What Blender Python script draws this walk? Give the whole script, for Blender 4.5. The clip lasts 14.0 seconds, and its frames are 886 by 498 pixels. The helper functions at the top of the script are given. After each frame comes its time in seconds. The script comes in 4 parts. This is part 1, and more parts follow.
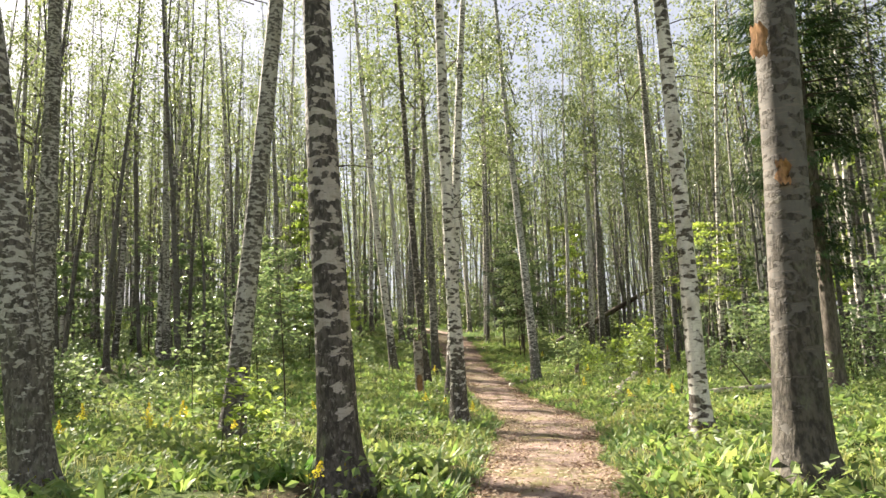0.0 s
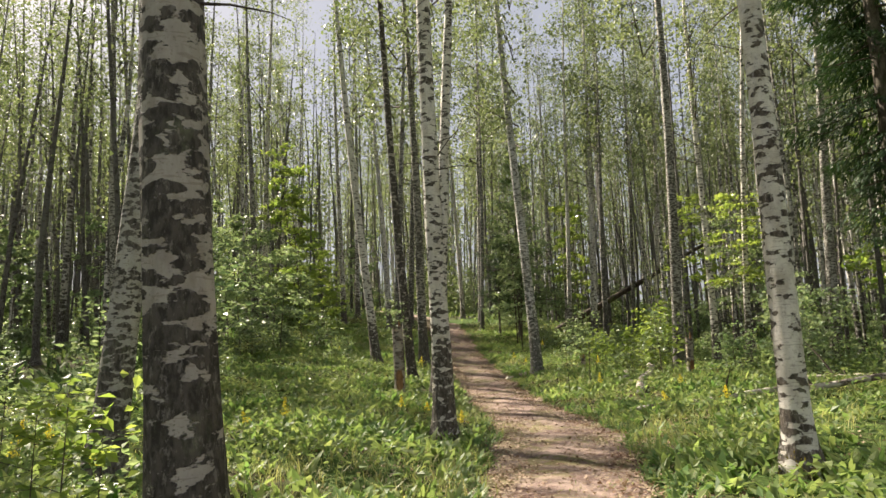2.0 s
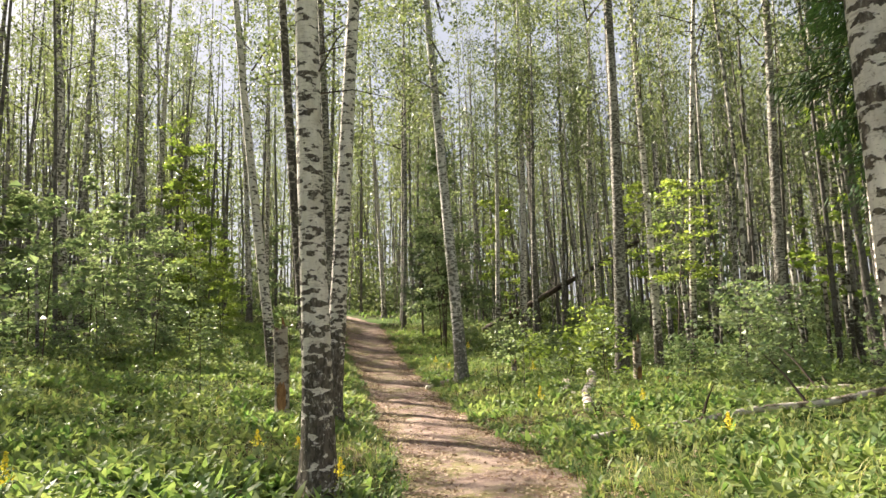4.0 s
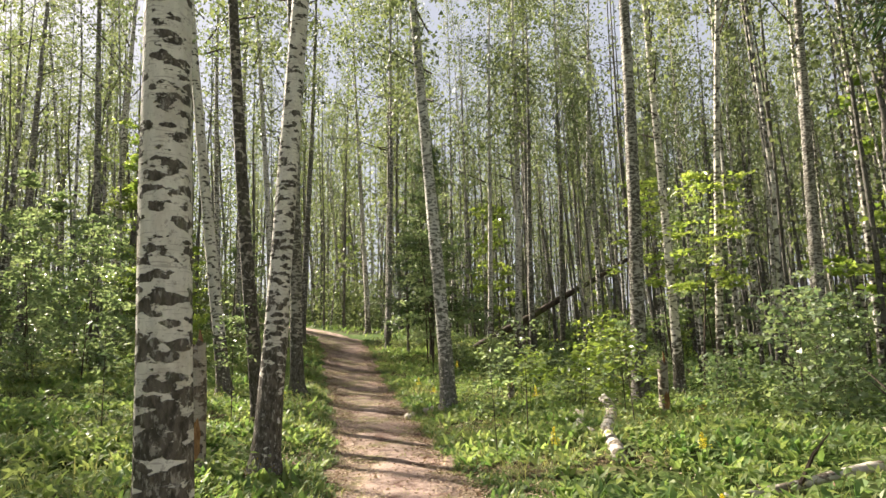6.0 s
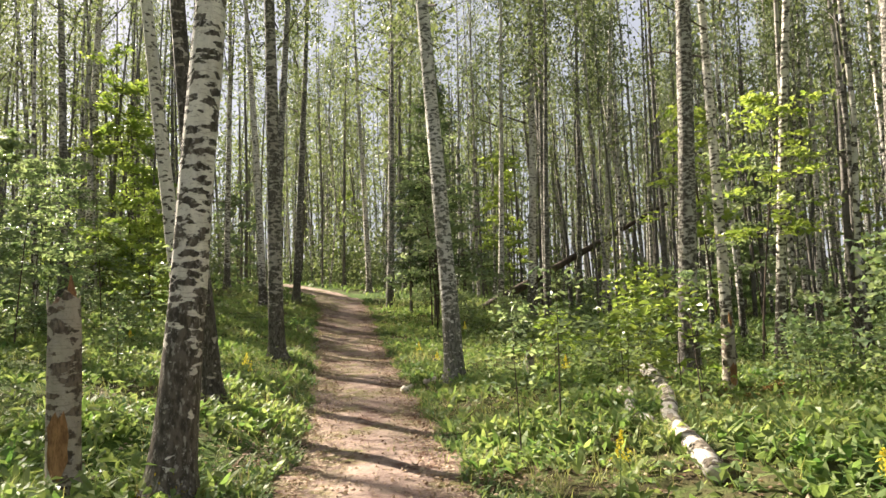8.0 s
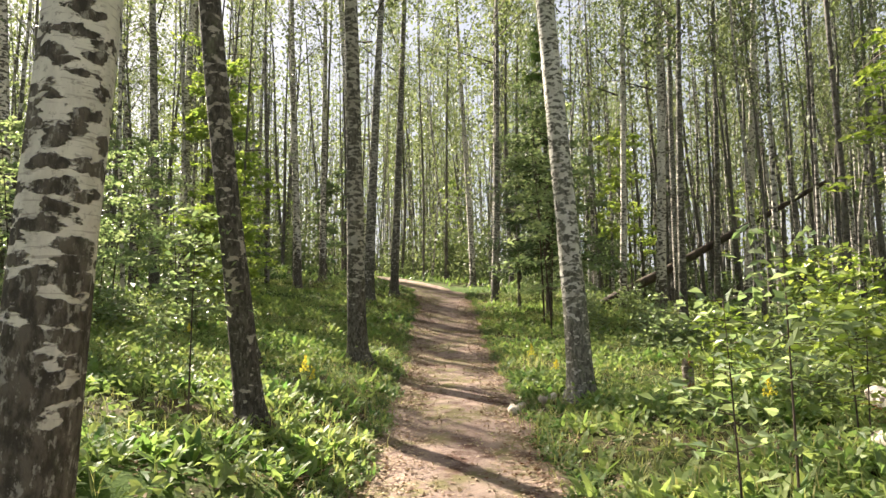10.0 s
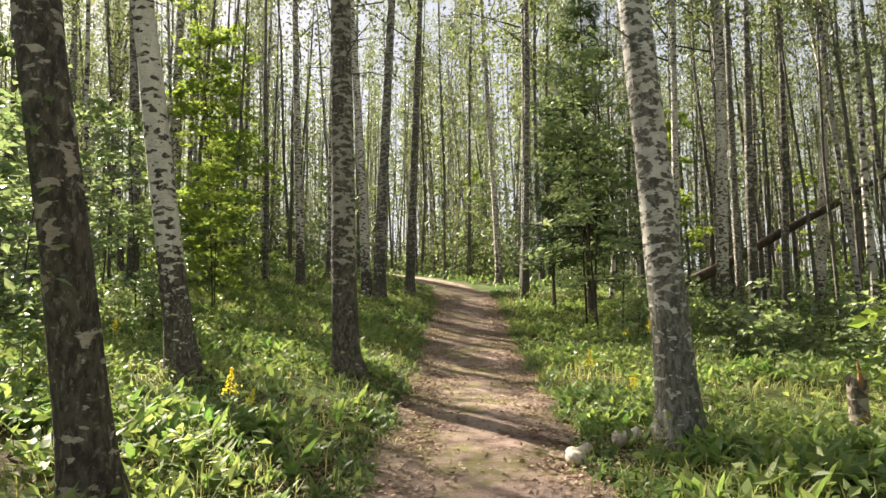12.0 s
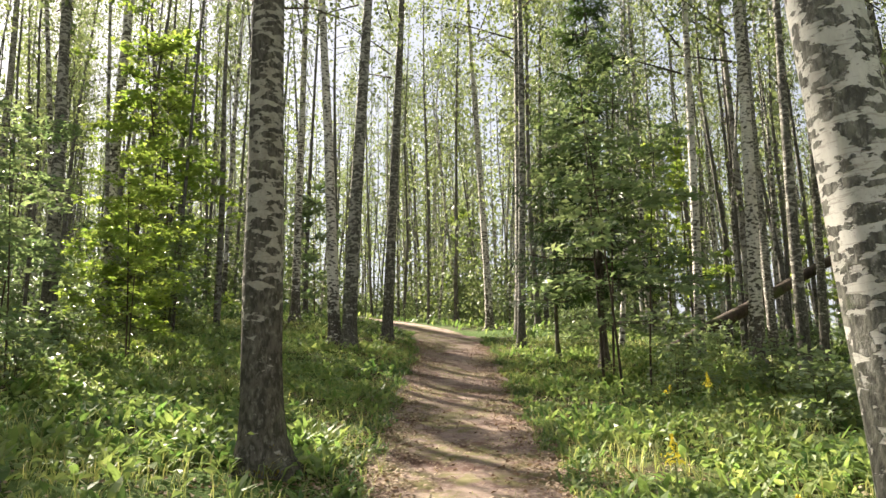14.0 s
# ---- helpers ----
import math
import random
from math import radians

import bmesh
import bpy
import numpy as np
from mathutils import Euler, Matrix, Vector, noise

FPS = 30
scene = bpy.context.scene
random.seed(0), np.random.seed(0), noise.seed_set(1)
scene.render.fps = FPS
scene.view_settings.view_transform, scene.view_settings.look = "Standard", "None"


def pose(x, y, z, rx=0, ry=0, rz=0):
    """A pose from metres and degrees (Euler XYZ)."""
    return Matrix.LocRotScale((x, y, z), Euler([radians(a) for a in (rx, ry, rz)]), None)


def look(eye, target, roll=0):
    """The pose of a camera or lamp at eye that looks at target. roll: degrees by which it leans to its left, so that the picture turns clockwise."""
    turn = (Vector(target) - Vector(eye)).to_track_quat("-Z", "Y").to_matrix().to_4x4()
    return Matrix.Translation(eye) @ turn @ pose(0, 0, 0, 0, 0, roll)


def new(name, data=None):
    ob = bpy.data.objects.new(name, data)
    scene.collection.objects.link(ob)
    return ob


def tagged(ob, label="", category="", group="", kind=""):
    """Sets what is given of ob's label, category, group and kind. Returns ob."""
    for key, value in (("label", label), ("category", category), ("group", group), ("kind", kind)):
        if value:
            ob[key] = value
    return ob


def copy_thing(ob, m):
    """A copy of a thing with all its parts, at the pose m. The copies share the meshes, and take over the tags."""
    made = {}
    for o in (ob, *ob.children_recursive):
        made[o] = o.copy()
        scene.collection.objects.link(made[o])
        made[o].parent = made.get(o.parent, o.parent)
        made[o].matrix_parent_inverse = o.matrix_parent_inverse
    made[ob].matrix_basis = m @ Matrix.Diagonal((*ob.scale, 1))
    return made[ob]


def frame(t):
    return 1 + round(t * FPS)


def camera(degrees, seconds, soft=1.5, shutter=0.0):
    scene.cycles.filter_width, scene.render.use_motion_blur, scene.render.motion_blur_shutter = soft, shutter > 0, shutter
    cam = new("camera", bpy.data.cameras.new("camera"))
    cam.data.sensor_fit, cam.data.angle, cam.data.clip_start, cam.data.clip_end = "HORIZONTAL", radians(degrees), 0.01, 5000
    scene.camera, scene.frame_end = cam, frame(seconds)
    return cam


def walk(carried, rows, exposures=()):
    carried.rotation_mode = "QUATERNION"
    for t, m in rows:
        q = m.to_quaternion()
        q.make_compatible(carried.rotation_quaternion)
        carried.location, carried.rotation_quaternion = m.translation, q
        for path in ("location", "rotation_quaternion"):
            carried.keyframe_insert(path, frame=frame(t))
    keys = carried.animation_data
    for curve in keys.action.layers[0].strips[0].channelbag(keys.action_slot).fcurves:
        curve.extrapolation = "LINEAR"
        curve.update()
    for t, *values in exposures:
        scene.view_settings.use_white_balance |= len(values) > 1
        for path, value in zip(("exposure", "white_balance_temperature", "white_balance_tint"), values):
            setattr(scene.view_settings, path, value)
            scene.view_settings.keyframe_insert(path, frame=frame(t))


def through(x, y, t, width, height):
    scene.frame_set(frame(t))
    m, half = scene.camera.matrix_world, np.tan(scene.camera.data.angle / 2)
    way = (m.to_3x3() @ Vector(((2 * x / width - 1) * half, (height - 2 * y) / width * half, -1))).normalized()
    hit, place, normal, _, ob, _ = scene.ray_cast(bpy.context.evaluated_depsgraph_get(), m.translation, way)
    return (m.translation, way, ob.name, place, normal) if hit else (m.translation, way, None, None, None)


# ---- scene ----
cam = camera(69.6, 14.0)
METRES, EYE, TILT, LEAN, TURN = 22.0, 1.3, 3.7, 0.0, 0.0
ROWS = [
    (0.0, 0.0, 0.0, 0.0, 0.2, 5.44, 2.06),
    (0.5, 0.0015, 0.0359, -0.0011, 0.54, 5.59, 1.97),
    (1.0, -0.0002, 0.0676, -0.0019, 0.42, 5.55, 2.0),
    (1.5, 0.0033, 0.1025, -0.0049, 0.83, 5.57, 1.94),
    (2.0, 0.0092, 0.1377, -0.0063, -0.28, 4.31, 2.14),
    (2.5, 0.0146, 0.1744, -0.0074, -3.13, 3.03, 2.16),
    (3.0, 0.0212, 0.2084, -0.0094, -6.45, 2.55, 2.16),
    (3.5, 0.0254, 0.2461, -0.0107, -7.41, 2.43, 2.22),
    (4.0, 0.032, 0.2813, -0.0139, -6.78, 4.1, 1.59),
    (6.5, 0.0601, 0.4442, -0.0229, -7.62, 5.57, 1.38),
    (7.0, 0.0642, 0.4766, -0.0258, -5.75, 4.69, 1.0),
    (7.5, 0.0698, 0.5087, -0.0283, -5.52, 3.21, 1.03),
    (8.0, 0.0752, 0.5414, -0.0299, -6.88, 2.07, 1.3),
    (8.5, 0.0794, 0.5768, -0.0321, -7.1, 1.74, 1.44),
    (9.0, 0.0841, 0.6099, -0.0343, -3.04, 1.84, 0.88),
    (11.5, 0.0777, 0.8013, -0.0544, 4.45, 2.22, 1.19),
    (12.0, 0.0775, 0.8389, -0.0584, 4.79, 2.4, 1.15),
    (12.5, 0.076, 0.876, -0.0602, 4.83, 2.42, 1.1),
    (13.0, 0.0731, 0.9142, -0.0624, 5.22, 2.7, 1.19),
    (13.5, 0.0723, 0.9519, -0.0637, 4.07, 4.56, 0.99),
    (14.0, 0.0691, 0.9902, -0.0644, 3.52, 6.6, 1.13),
]
walk(cam, [(t, pose(0, 0, EYE, TILT, LEAN, TURN) @ pose(METRES * x, METRES * y, METRES * z, 90 + pitch, roll, yaw)) for t, x, y, z, yaw, pitch, roll in ROWS],
     [(0.0, 2.35, 6150, 13), (1.0, 2.25, 6150, 13), (1.5, 1.85, 6200, 13), (2.0, 1.8, 6250, 13), (2.5, 2.15, 6300, 13), (3.0, 2.2, 6300, 13),
      (6.5, 2.05, 6250, 13), (7.0, 2.0, 6250, 13), (8.0, 2.15, 6300, 13), (9.0, 2.45, 6250, 13), (11.5, 2.2, 6350, 12), (12.5, 2.25, 6350, 12), (13.5, 2.2, 6300, 12), (14.0, 2.4, 6200, 12)])

# ---------------------------------------------------------------- light
SUN_AZ, SUN_EL = 135.0, 38.0      # degrees: from +x towards +y, above the horizon
world = bpy.data.worlds.new("sky")
scene.world = world
world.use_nodes = True
wn = world.node_tree
sky = wn.nodes.new("ShaderNodeTexSky")
sky.sky_type = "NISHITA"
sky.sun_disc = False
sky.sun_elevation = radians(SUN_EL)
sky.sun_rotation = radians(90.0 - SUN_AZ)
sky.dust_density = 3.0
sky.ozone_density = 0.5
wn.nodes["Background"].inputs["Strength"].default_value = 0.047
haze = wn.nodes.new("ShaderNodeMix")          # thin even veil of high cloud
haze.data_type = "RGBA"
haze.inputs[0].default_value = 0.82
haze.inputs[7].default_value = (3.4, 3.4, 3.5, 1)
wn.links.new(sky.outputs[0], haze.inputs[6])
wn.links.new(haze.outputs[2], wn.nodes["Background"].inputs["Color"])
sun_data = bpy.data.lights.new("sun", "SUN")
sun_data.energy, sun_data.angle, sun_data.color = 5.0, radians(0.6), (1.0, 0.88, 0.69)
sun = new("sun", sun_data)
sun_dir = Vector((math.cos(radians(SUN_EL)) * math.cos(radians(SUN_AZ)), math.cos(radians(SUN_EL)) * math.sin(radians(SUN_AZ)), math.sin(radians(SUN_EL))))
sun.matrix_world = look(sun_dir * 60, (0, 0, 0))

rng = np.random.default_rng(7)


# ---------------------------------------------------------------- materials
class Mat:
    """A small builder for node materials."""

    def __init__(self, name):
        self.m = bpy.data.materials.new(name)
        self.m.use_nodes = True
        self.t = self.m.node_tree
        self.b = self.t.nodes["Principled BSDF"]
        self.out = self.t.nodes["Material Output"]

    def n(self, kind, **values):
        node = self.t.nodes.new(kind)
        for key, v in values.items():
            node.inputs[key].default_value = v
        return node

    def put(self, a, b):
        self.t.links.new(a, b)

    def mix(self, fac, a, b, blend="MIX"):
        node = self.t.nodes.new("ShaderNodeMix")
        node.data_type, node.blend_type = "RGBA", blend
        for i, v in ((0, fac), (6, a), (7, b)):
            if hasattr(v, "is_linked"):
                self.put(v, node.inputs[i])
            else:
                node.inputs[i].default_value = v if i == 0 else (*v, 1)
        return node.outputs[2]

    def math(self, op, a, b=0.0, c=0.0, clamp=False):
        node = self.t.nodes.new("ShaderNodeMath")
        node.operation, node.use_clamp = op, clamp
        for i, v in enumerate((a, b, c)):
            if hasattr(v, "is_linked"):
                self.put(v, node.inputs[i])
            else:
                node.inputs[i].default_value = v
        return node.outputs[0]

    def ramp(self, v, a, b):
        """0 at a, 1 at b, clamped."""
        node = self.t.nodes.new("ShaderNodeMapRange")
        node.interpolation_type = "SMOOTHSTEP"
        self.put(v, node.inputs[0])
        for i, x in ((1, a), (2, b)):
            if hasattr(x, "is_linked"):
                self.put(x, node.inputs[i])
            else:
                node.inputs[i].default_value = x
        return node.outputs[0]

    def noise(self, vec, scale, detail=3.0, rough=0.55):
        node = self.n("ShaderNodeTexNoise", Scale=scale, Detail=detail, Roughness=rough)
        self.put(vec, node.inputs["Vector"])
        return node.outputs["Fac"]

    def bump(self, height, strength, distance):
        node = self.n("ShaderNodeBump", Strength=strength, Distance=distance)
        self.put(height, node.inputs["Height"])
        self.put(node.outputs[0], self.b.inputs["Normal"])

    def coords(self, scale=(1, 1, 1), own=True):
        """Object coordinates; each object has its own shift."""
        tc = self.n("ShaderNodeTexCoord")
        v = tc.outputs["Object"]
        if own:
            info = self.n("ShaderNodeObjectInfo")
            shift = self.n("ShaderNodeVectorMath")
            shift.operation = "MULTIPLY_ADD"
            self.put(info.outputs["Random"], shift.inputs[0])
            shift.inputs[1].default_value = (37.0, 71.0, 53.0)
            self.put(v, shift.inputs[2])
            v = shift.outputs[0]
        mp = self.n("ShaderNodeMapping", Scale=scale)
        self.put(v, mp.inputs["Vector"])
        return mp.outputs[0]


def bark_material(name, white, dark, amount, base_top=2.6, footing=0.20, fine=1.0, uneven=0.0):
    """Birch bark: pale skin, dark lens-shaped scars, thin lines, fissured dark foot."""
    k = Mat(name)
    tc = k.n("ShaderNodeTexCoord")
    sep = k.n("ShaderNodeSeparateXYZ")
    k.put(tc.outputs["Object"], sep.inputs[0])
    z = sep.outputs[2]
    rnd = k.n("ShaderNodeObjectInfo").outputs["Random"]
    patch = k.noise(k.coords((5.5 * fine, 5.5 * fine, 10.0 * fine)), 1.0, 3.5, 0.58)
    big = k.noise(k.coords((1.2, 1.2, 0.7)), 1.0, 2.0)
    level = k.math("ADD", amount, k.math("MULTIPLY", k.math("SUBTRACT", rnd, 0.5), -0.09))
    level = k.math("ADD", level, k.math("MULTIPLY", k.math("SUBTRACT", big, 0.5), -0.28))
    foot = k.ramp(k.math("ADD", z, k.math("MULTIPLY", k.math("SUBTRACT", patch, 0.5), 1.6)), base_top, 0.35)
    level = k.math("SUBTRACT", level, k.math("MULTIPLY", foot, footing))
    spots = k.n("ShaderNodeTexVoronoi", Scale=1.0, Randomness=1.0)
    warp = k.n("ShaderNodeVectorMath")
    warp.operation = "MULTIPLY_ADD"
    wobble = k.n("ShaderNodeTexNoise", Scale=1.6, Detail=3.0)
    cell = k.coords((4.2 * fine, 4.2 * fine, 9.5 * fine))
    k.put(cell, wobble.inputs["Vector"])
    k.put(wobble.outputs["Color"], warp.inputs[0])
    warp.inputs[1].default_value = (0.7, 0.7, 0.9)
    k.put(cell, warp.inputs[2])
    k.put(warp.outputs[0], spots.inputs["Vector"])
    lens = k.math("MULTIPLY", k.math("SUBTRACT", 0.55, spots.outputs["Distance"]), 0.5)
    rag = k.noise(k.coords((24.0, 24.0, 30.0)), 1.0, 4.0, 0.7)
    worth = k.math("ADD", k.math("ADD", patch, lens), k.math("MULTIPLY", k.math("SUBTRACT", rag, 0.5), 0.16))
    level = k.math("ADD", level, 0.035)
    scar = k.ramp(worth, level, k.math("ADD", level, 0.045))
    lines = k.ramp(k.noise(k.coords((7.0, 7.0, 75.0)), 1.0, 2.0), 0.58, 0.66)
    crack = k.noise(k.coords((22.0, 22.0, 10.0)), 1.0, 4.0, 0.65)
    grain = k.noise(k.coords((9.0, 9.0, 3.0)), 1.0, 5.0, 0.7)
    skin = k.mix(k.ramp(grain, 0.35, 0.75), white, tuple(c * 0.72 for c in white))
    stain = k.noise(k.coords((3.2, 3.2, 1.8)), 1.0, 5.0, 0.68)
    skin = k.mix(k.math("MULTIPLY", k.ramp(stain, 0.48, 0.68), 0.6), skin, tuple(c * f for c, f in zip(white, (0.55, 0.50, 0.44))))
    speck = k.noise(k.coords((34.0, 34.0, 40.0)), 1.0, 3.0, 0.7)
    skin = k.mix(k.math("MULTIPLY", k.ramp(speck, 0.56, 0.68), 0.5), skin, (0.16, 0.13, 0.10))
    skin = k.mix(k.math("MULTIPLY", lines, 0.45), skin, (0.20, 0.16, 0.13))
    deep = k.mix(k.ramp(crack, 0.38, 0.62), dark, tuple(c * 2.6 for c in dark))
    lichen = k.ramp(k.noise(k.coords((3.0, 3.0, 2.0)), 1.0, 5.0, 0.7), 0.56, 0.72)
    deep = k.mix(k.math("MULTIPLY", lichen, 0.45), deep, (0.20, 0.22, 0.13))
    flecks = k.ramp(k.noise(k.coords((26.0, 26.0, 13.0)), 1.0, 4.0, 0.7), 0.54, 0.64)
    deep = k.mix(k.math("MULTIPLY", flecks, 0.55), deep, tuple(c * 0.62 for c in white))
    if uneven:
        own = k.math("FRACT", k.math("ADD", k.math("MULTIPLY", k.n("ShaderNodeNewGeometry").outputs["Random Per Island"], 7.3), k.math("MULTIPLY", rnd, 3.1)))
        skin = k.mix(k.math("MULTIPLY", k.ramp(own, 0.2, 0.6), uneven), skin, (0.085, 0.078, 0.068))
    k.put(k.mix(scar, skin, deep), k.b.inputs["Base Color"])
    k.b.inputs["Roughness"].default_value = 0.75
    k.b.inputs["Specular IOR Level"].default_value = 0.25
    k.bump(k.math("ADD", k.math("MULTIPLY", scar, crack), k.math("MULTIPLY", grain, 0.25)), 0.9, 0.025)
    return k.m


def wood_material(name, light, dark, scale=(6, 6, 1.5), moss=0.0):
    k = Mat(name)
    g = k.noise(k.coords(scale), 1.0, 5.0, 0.7)
    f = k.noise(k.coords(tuple(s * 6 for s in scale)), 1.0, 3.0, 0.7)
    col = k.mix(k.ramp(g, 0.32, 0.68), dark, light)
    col = k.mix(k.math("MULTIPLY", k.ramp(f, 0.45, 0.7), 0.5), col, tuple(c * 0.4 for c in dark))
    if moss:
        col = k.mix(k.math("MULTIPLY", k.ramp(k.noise(k.coords((2, 2, 2)), 1.0, 4.0), 0.5, 0.66), moss), col, (0.10, 0.13, 0.03))
    k.put(col, k.b.inputs["Base Color"])
    k.b.inputs["Roughness"].default_value = 0.85
    k.b.inputs["Specular IOR Level"].default_value = 0.2
    k.bump(k.math("ADD", g, k.math("MULTIPLY", f, 0.5)), 0.8, 0.02)
    return k.m


def leaf_material(name, a, b, through=0.45, gloss=0.25, rough=0.5):
    """Leaves: each has its own tone between a and b, and lets light through."""
    k = Mat(name)
    geo = k.n("ShaderNodeNewGeometry")
    rnd = geo.outputs["Random Per Island"]
    info = k.n("ShaderNodeObjectInfo").outputs["Random"]
    t = k.math("ADD", k.math("MULTIPLY", rnd, 0.75), k.math("MULTIPLY", info, 0.25))
    tc = k.n("ShaderNodeTexCoord")
    patchy = k.noise(tc.outputs["Object"], 0.7, 2.0)
    t = k.math("ADD", t, k.math("MULTIPLY", k.math("SUBTRACT", patchy, 0.5), 0.9), clamp=True)
    col = k.mix(t, a, b)
    k.put(col, k.b.inputs["Base Color"])
    k.b.inputs["Roughness"].default_value = rough
    k.b.inputs["Specular IOR Level"].default_value = gloss
    tr = k.n("ShaderNodeBsdfTranslucent")
    k.put(k.mix(1.0, col, (1.45, 1.45, 0.95), "MULTIPLY"), tr.inputs["Color"])
    mx = k.n("ShaderNodeMixShader", Fac=through)
    k.put(k.b.outputs[0], mx.inputs[1])
    k.put(tr.outputs[0], mx.inputs[2])
    k.put(mx.outputs[0], k.out.inputs["Surface"])
    return k.m


def ground_material():
    k = Mat("forest_floor")
    v = k.coords(own=False)
    big = k.noise(v, 0.35, 4.0, 0.6)
    mid = k.noise(v, 2.6, 5.0, 0.7)
    fine = k.noise(v, 28.0, 4.0, 0.7)
    col = k.mix(k.ramp(mid, 0.35, 0.68), (0.045, 0.035, 0.02), (0.14, 0.11, 0.065))
    green = k.mix(k.ramp(fine, 0.3, 0.7), (0.03, 0.06, 0.012), (0.10, 0.15, 0.035))
    col = k.mix(k.ramp(k.math("ADD", k.math("MULTIPLY", big, 0.7), k.math("MULTIPLY", mid, 0.4)), 0.42, 0.60), col, green)
    k.put(col, k.b.inputs["Base Color"])
    k.b.inputs["Roughness"].default_value = 0.95
    k.b.inputs["Specular IOR Level"].default_value = 0.1
    k.bump(k.math("ADD", mid, k.math("MULTIPLY", fine, 0.4)), 0.9, 0.06)
    return k.m


def path_material():
    k = Mat("trodden_earth")
    v = k.coords(own=False)
    big = k.noise(v, 0.8, 4.0, 0.6)
    mid = k.noise(v, 5.0, 5.0, 0.65)
    fine = k.noise(v, 60.0, 4.0, 0.75)
    col = k.mix(k.ramp(mid, 0.33, 0.67), (0.13, 0.082, 0.064), (0.285, 0.20, 0.165))
    col = k.mix(k.math("MULTIPLY", k.ramp(fine, 0.40, 0.66), 0.6), col, (0.37, 0.30, 0.27))
    col = k.mix(k.math("MULTIPLY", k.ramp(fine, 0.46, 0.30), 0.6), col, (0.07, 0.042, 0.03))
    patchy = k.noise(v, 1.7, 5.0, 0.7)
    col = k.mix(k.math("MULTIPLY", k.ramp(patchy, 0.45, 0.62), 0.75), col, (0.36, 0.275, 0.225))
    col = k.mix(k.math("MULTIPLY", k.ramp(patchy, 0.48, 0.36), 0.9), col, (0.095, 0.05, 0.036))
    moss = k.math("MULTIPLY", k.ramp(big, 0.44, 0.56), k.ramp(mid, 0.40, 0.56))
    col = k.mix(k.math("MULTIPLY", moss, 0.85), col, (0.155, 0.145, 0.055))
    k.put(col, k.b.inputs["Base Color"])
    k.b.inputs["Roughness"].default_value = 0.92
    k.b.inputs["Specular IOR Level"].default_value = 0.15
    k.bump(k.math("ADD", mid, k.math("MULTIPLY", fine, 0.55)), 0.8, 0.03)
    return k.m


BARK = bark_material("birch_bark", (0.72, 0.68, 0.61), (0.05, 0.043, 0.035), 0.515, 2.1, 0.25, 1.55)
BARK_DARK = bark_material("dark_birch_bark", (0.46, 0.44, 0.39), (0.055, 0.049, 0.041), 0.455, 1.9, 0.14, 2.2)
BARK_FOOT = bark_material("black_footed_birch_bark", (0.72, 0.68, 0.61), (0.05, 0.043, 0.035), 0.52, 2.3, 0.31, 1.5)
BARK_SCARRED = bark_material("scarred_birch_bark", (0.42, 0.38, 0.335), (0.038, 0.033, 0.028), 0.375, 1.9, 0.12, 1.35)
BARK_BROWN = bark_material("brown_birch_bark", (0.135, 0.125, 0.11), (0.04, 0.035, 0.028), 0.44, 1.9, 0.20, 1.5)
BARK_UMBER = bark_material("umber_birch_bark", (0.40, 0.38, 0.33), (0.048, 0.044, 0.036), 0.43, 2.2, 0.24, 1.5)
BARK_LICHEN = bark_material("lichen_grey_birch_bark", (0.60, 0.585, 0.54), (0.075, 0.073, 0.062), 0.50, 2.4, 0.26, 1.9)
BARK_FAR = bark_material("grove_birch_bark", (0.62, 0.59, 0.54), (0.04, 0.035, 0.03), 0.50, 2.4, uneven=0.9)
BARK_STUB = bark_material("stub_bark", (0.40, 0.36, 0.30), (0.075, 0.06, 0.047), 0.47, 0.5, 0.0, 1.4)
BARK_CLEAN = bark_material("clean_birch_bark", (0.72, 0.68, 0.62), (0.055, 0.046, 0.037), 0.54, 0.7, 0.12, 1.35)
BARK_LOG = bark_material("log_bark", (0.54, 0.50, 0.44), (0.08, 0.065, 0.05), 0.515, 0.5, 0.0)
BARK_GREY = wood_material("grey_bark", (0.20, 0.17, 0.14), (0.06, 0.05, 0.04), (14, 14, 4), 0.3)
TWIG = wood_material("twig", (0.12, 0.09, 0.07), (0.045, 0.035, 0.03))
DEAD = wood_material("dead_wood", (0.10, 0.075, 0.055), (0.03, 0.024, 0.02), (10, 10, 2), 0.4)
ROT = wood_material("rotten_wood", (0.42, 0.24, 0.11), (0.17, 0.09, 0.045), (9, 9, 3))
PALE = wood_material("pale_wood", (0.68, 0.62, 0.52), (0.36, 0.30, 0.24), (9, 9, 3))
LEAF_BIRCH = leaf_material("birch_leaf", (0.098, 0.135, 0.065), (0.195, 0.22, 0.122), 0.4)
LEAF_SHRUB = leaf_material("shrub_leaf", (0.11, 0.175, 0.09), (0.27, 0.315, 0.185), 0.5, 0.5, 0.36)
LEAF_BRIGHT = leaf_material("bright_leaf", (0.145, 0.23, 0.045), (0.32, 0.37, 0.10), 0.5, 0.5, 0.36)
LEAF_LILY = leaf_material("broad_leaf", (0.095, 0.19, 0.055), (0.31, 0.36, 0.145), 0.5, 0.28, 0.5)
LEAF_GRASS = leaf_material("grass_blade", (0.12, 0.18, 0.055), (0.38, 0.36, 0.17), 0.42)
LEAF_HERB = leaf_material("herb_leaf", (0.08, 0.15, 0.05), (0.26, 0.305, 0.125), 0.42, 0.3, 0.48)
NEEDLE = leaf_material("spruce_needle", (0.014, 0.036, 0.014), (0.045, 0.085, 0.025), 0.15, 0.3, 0.5)
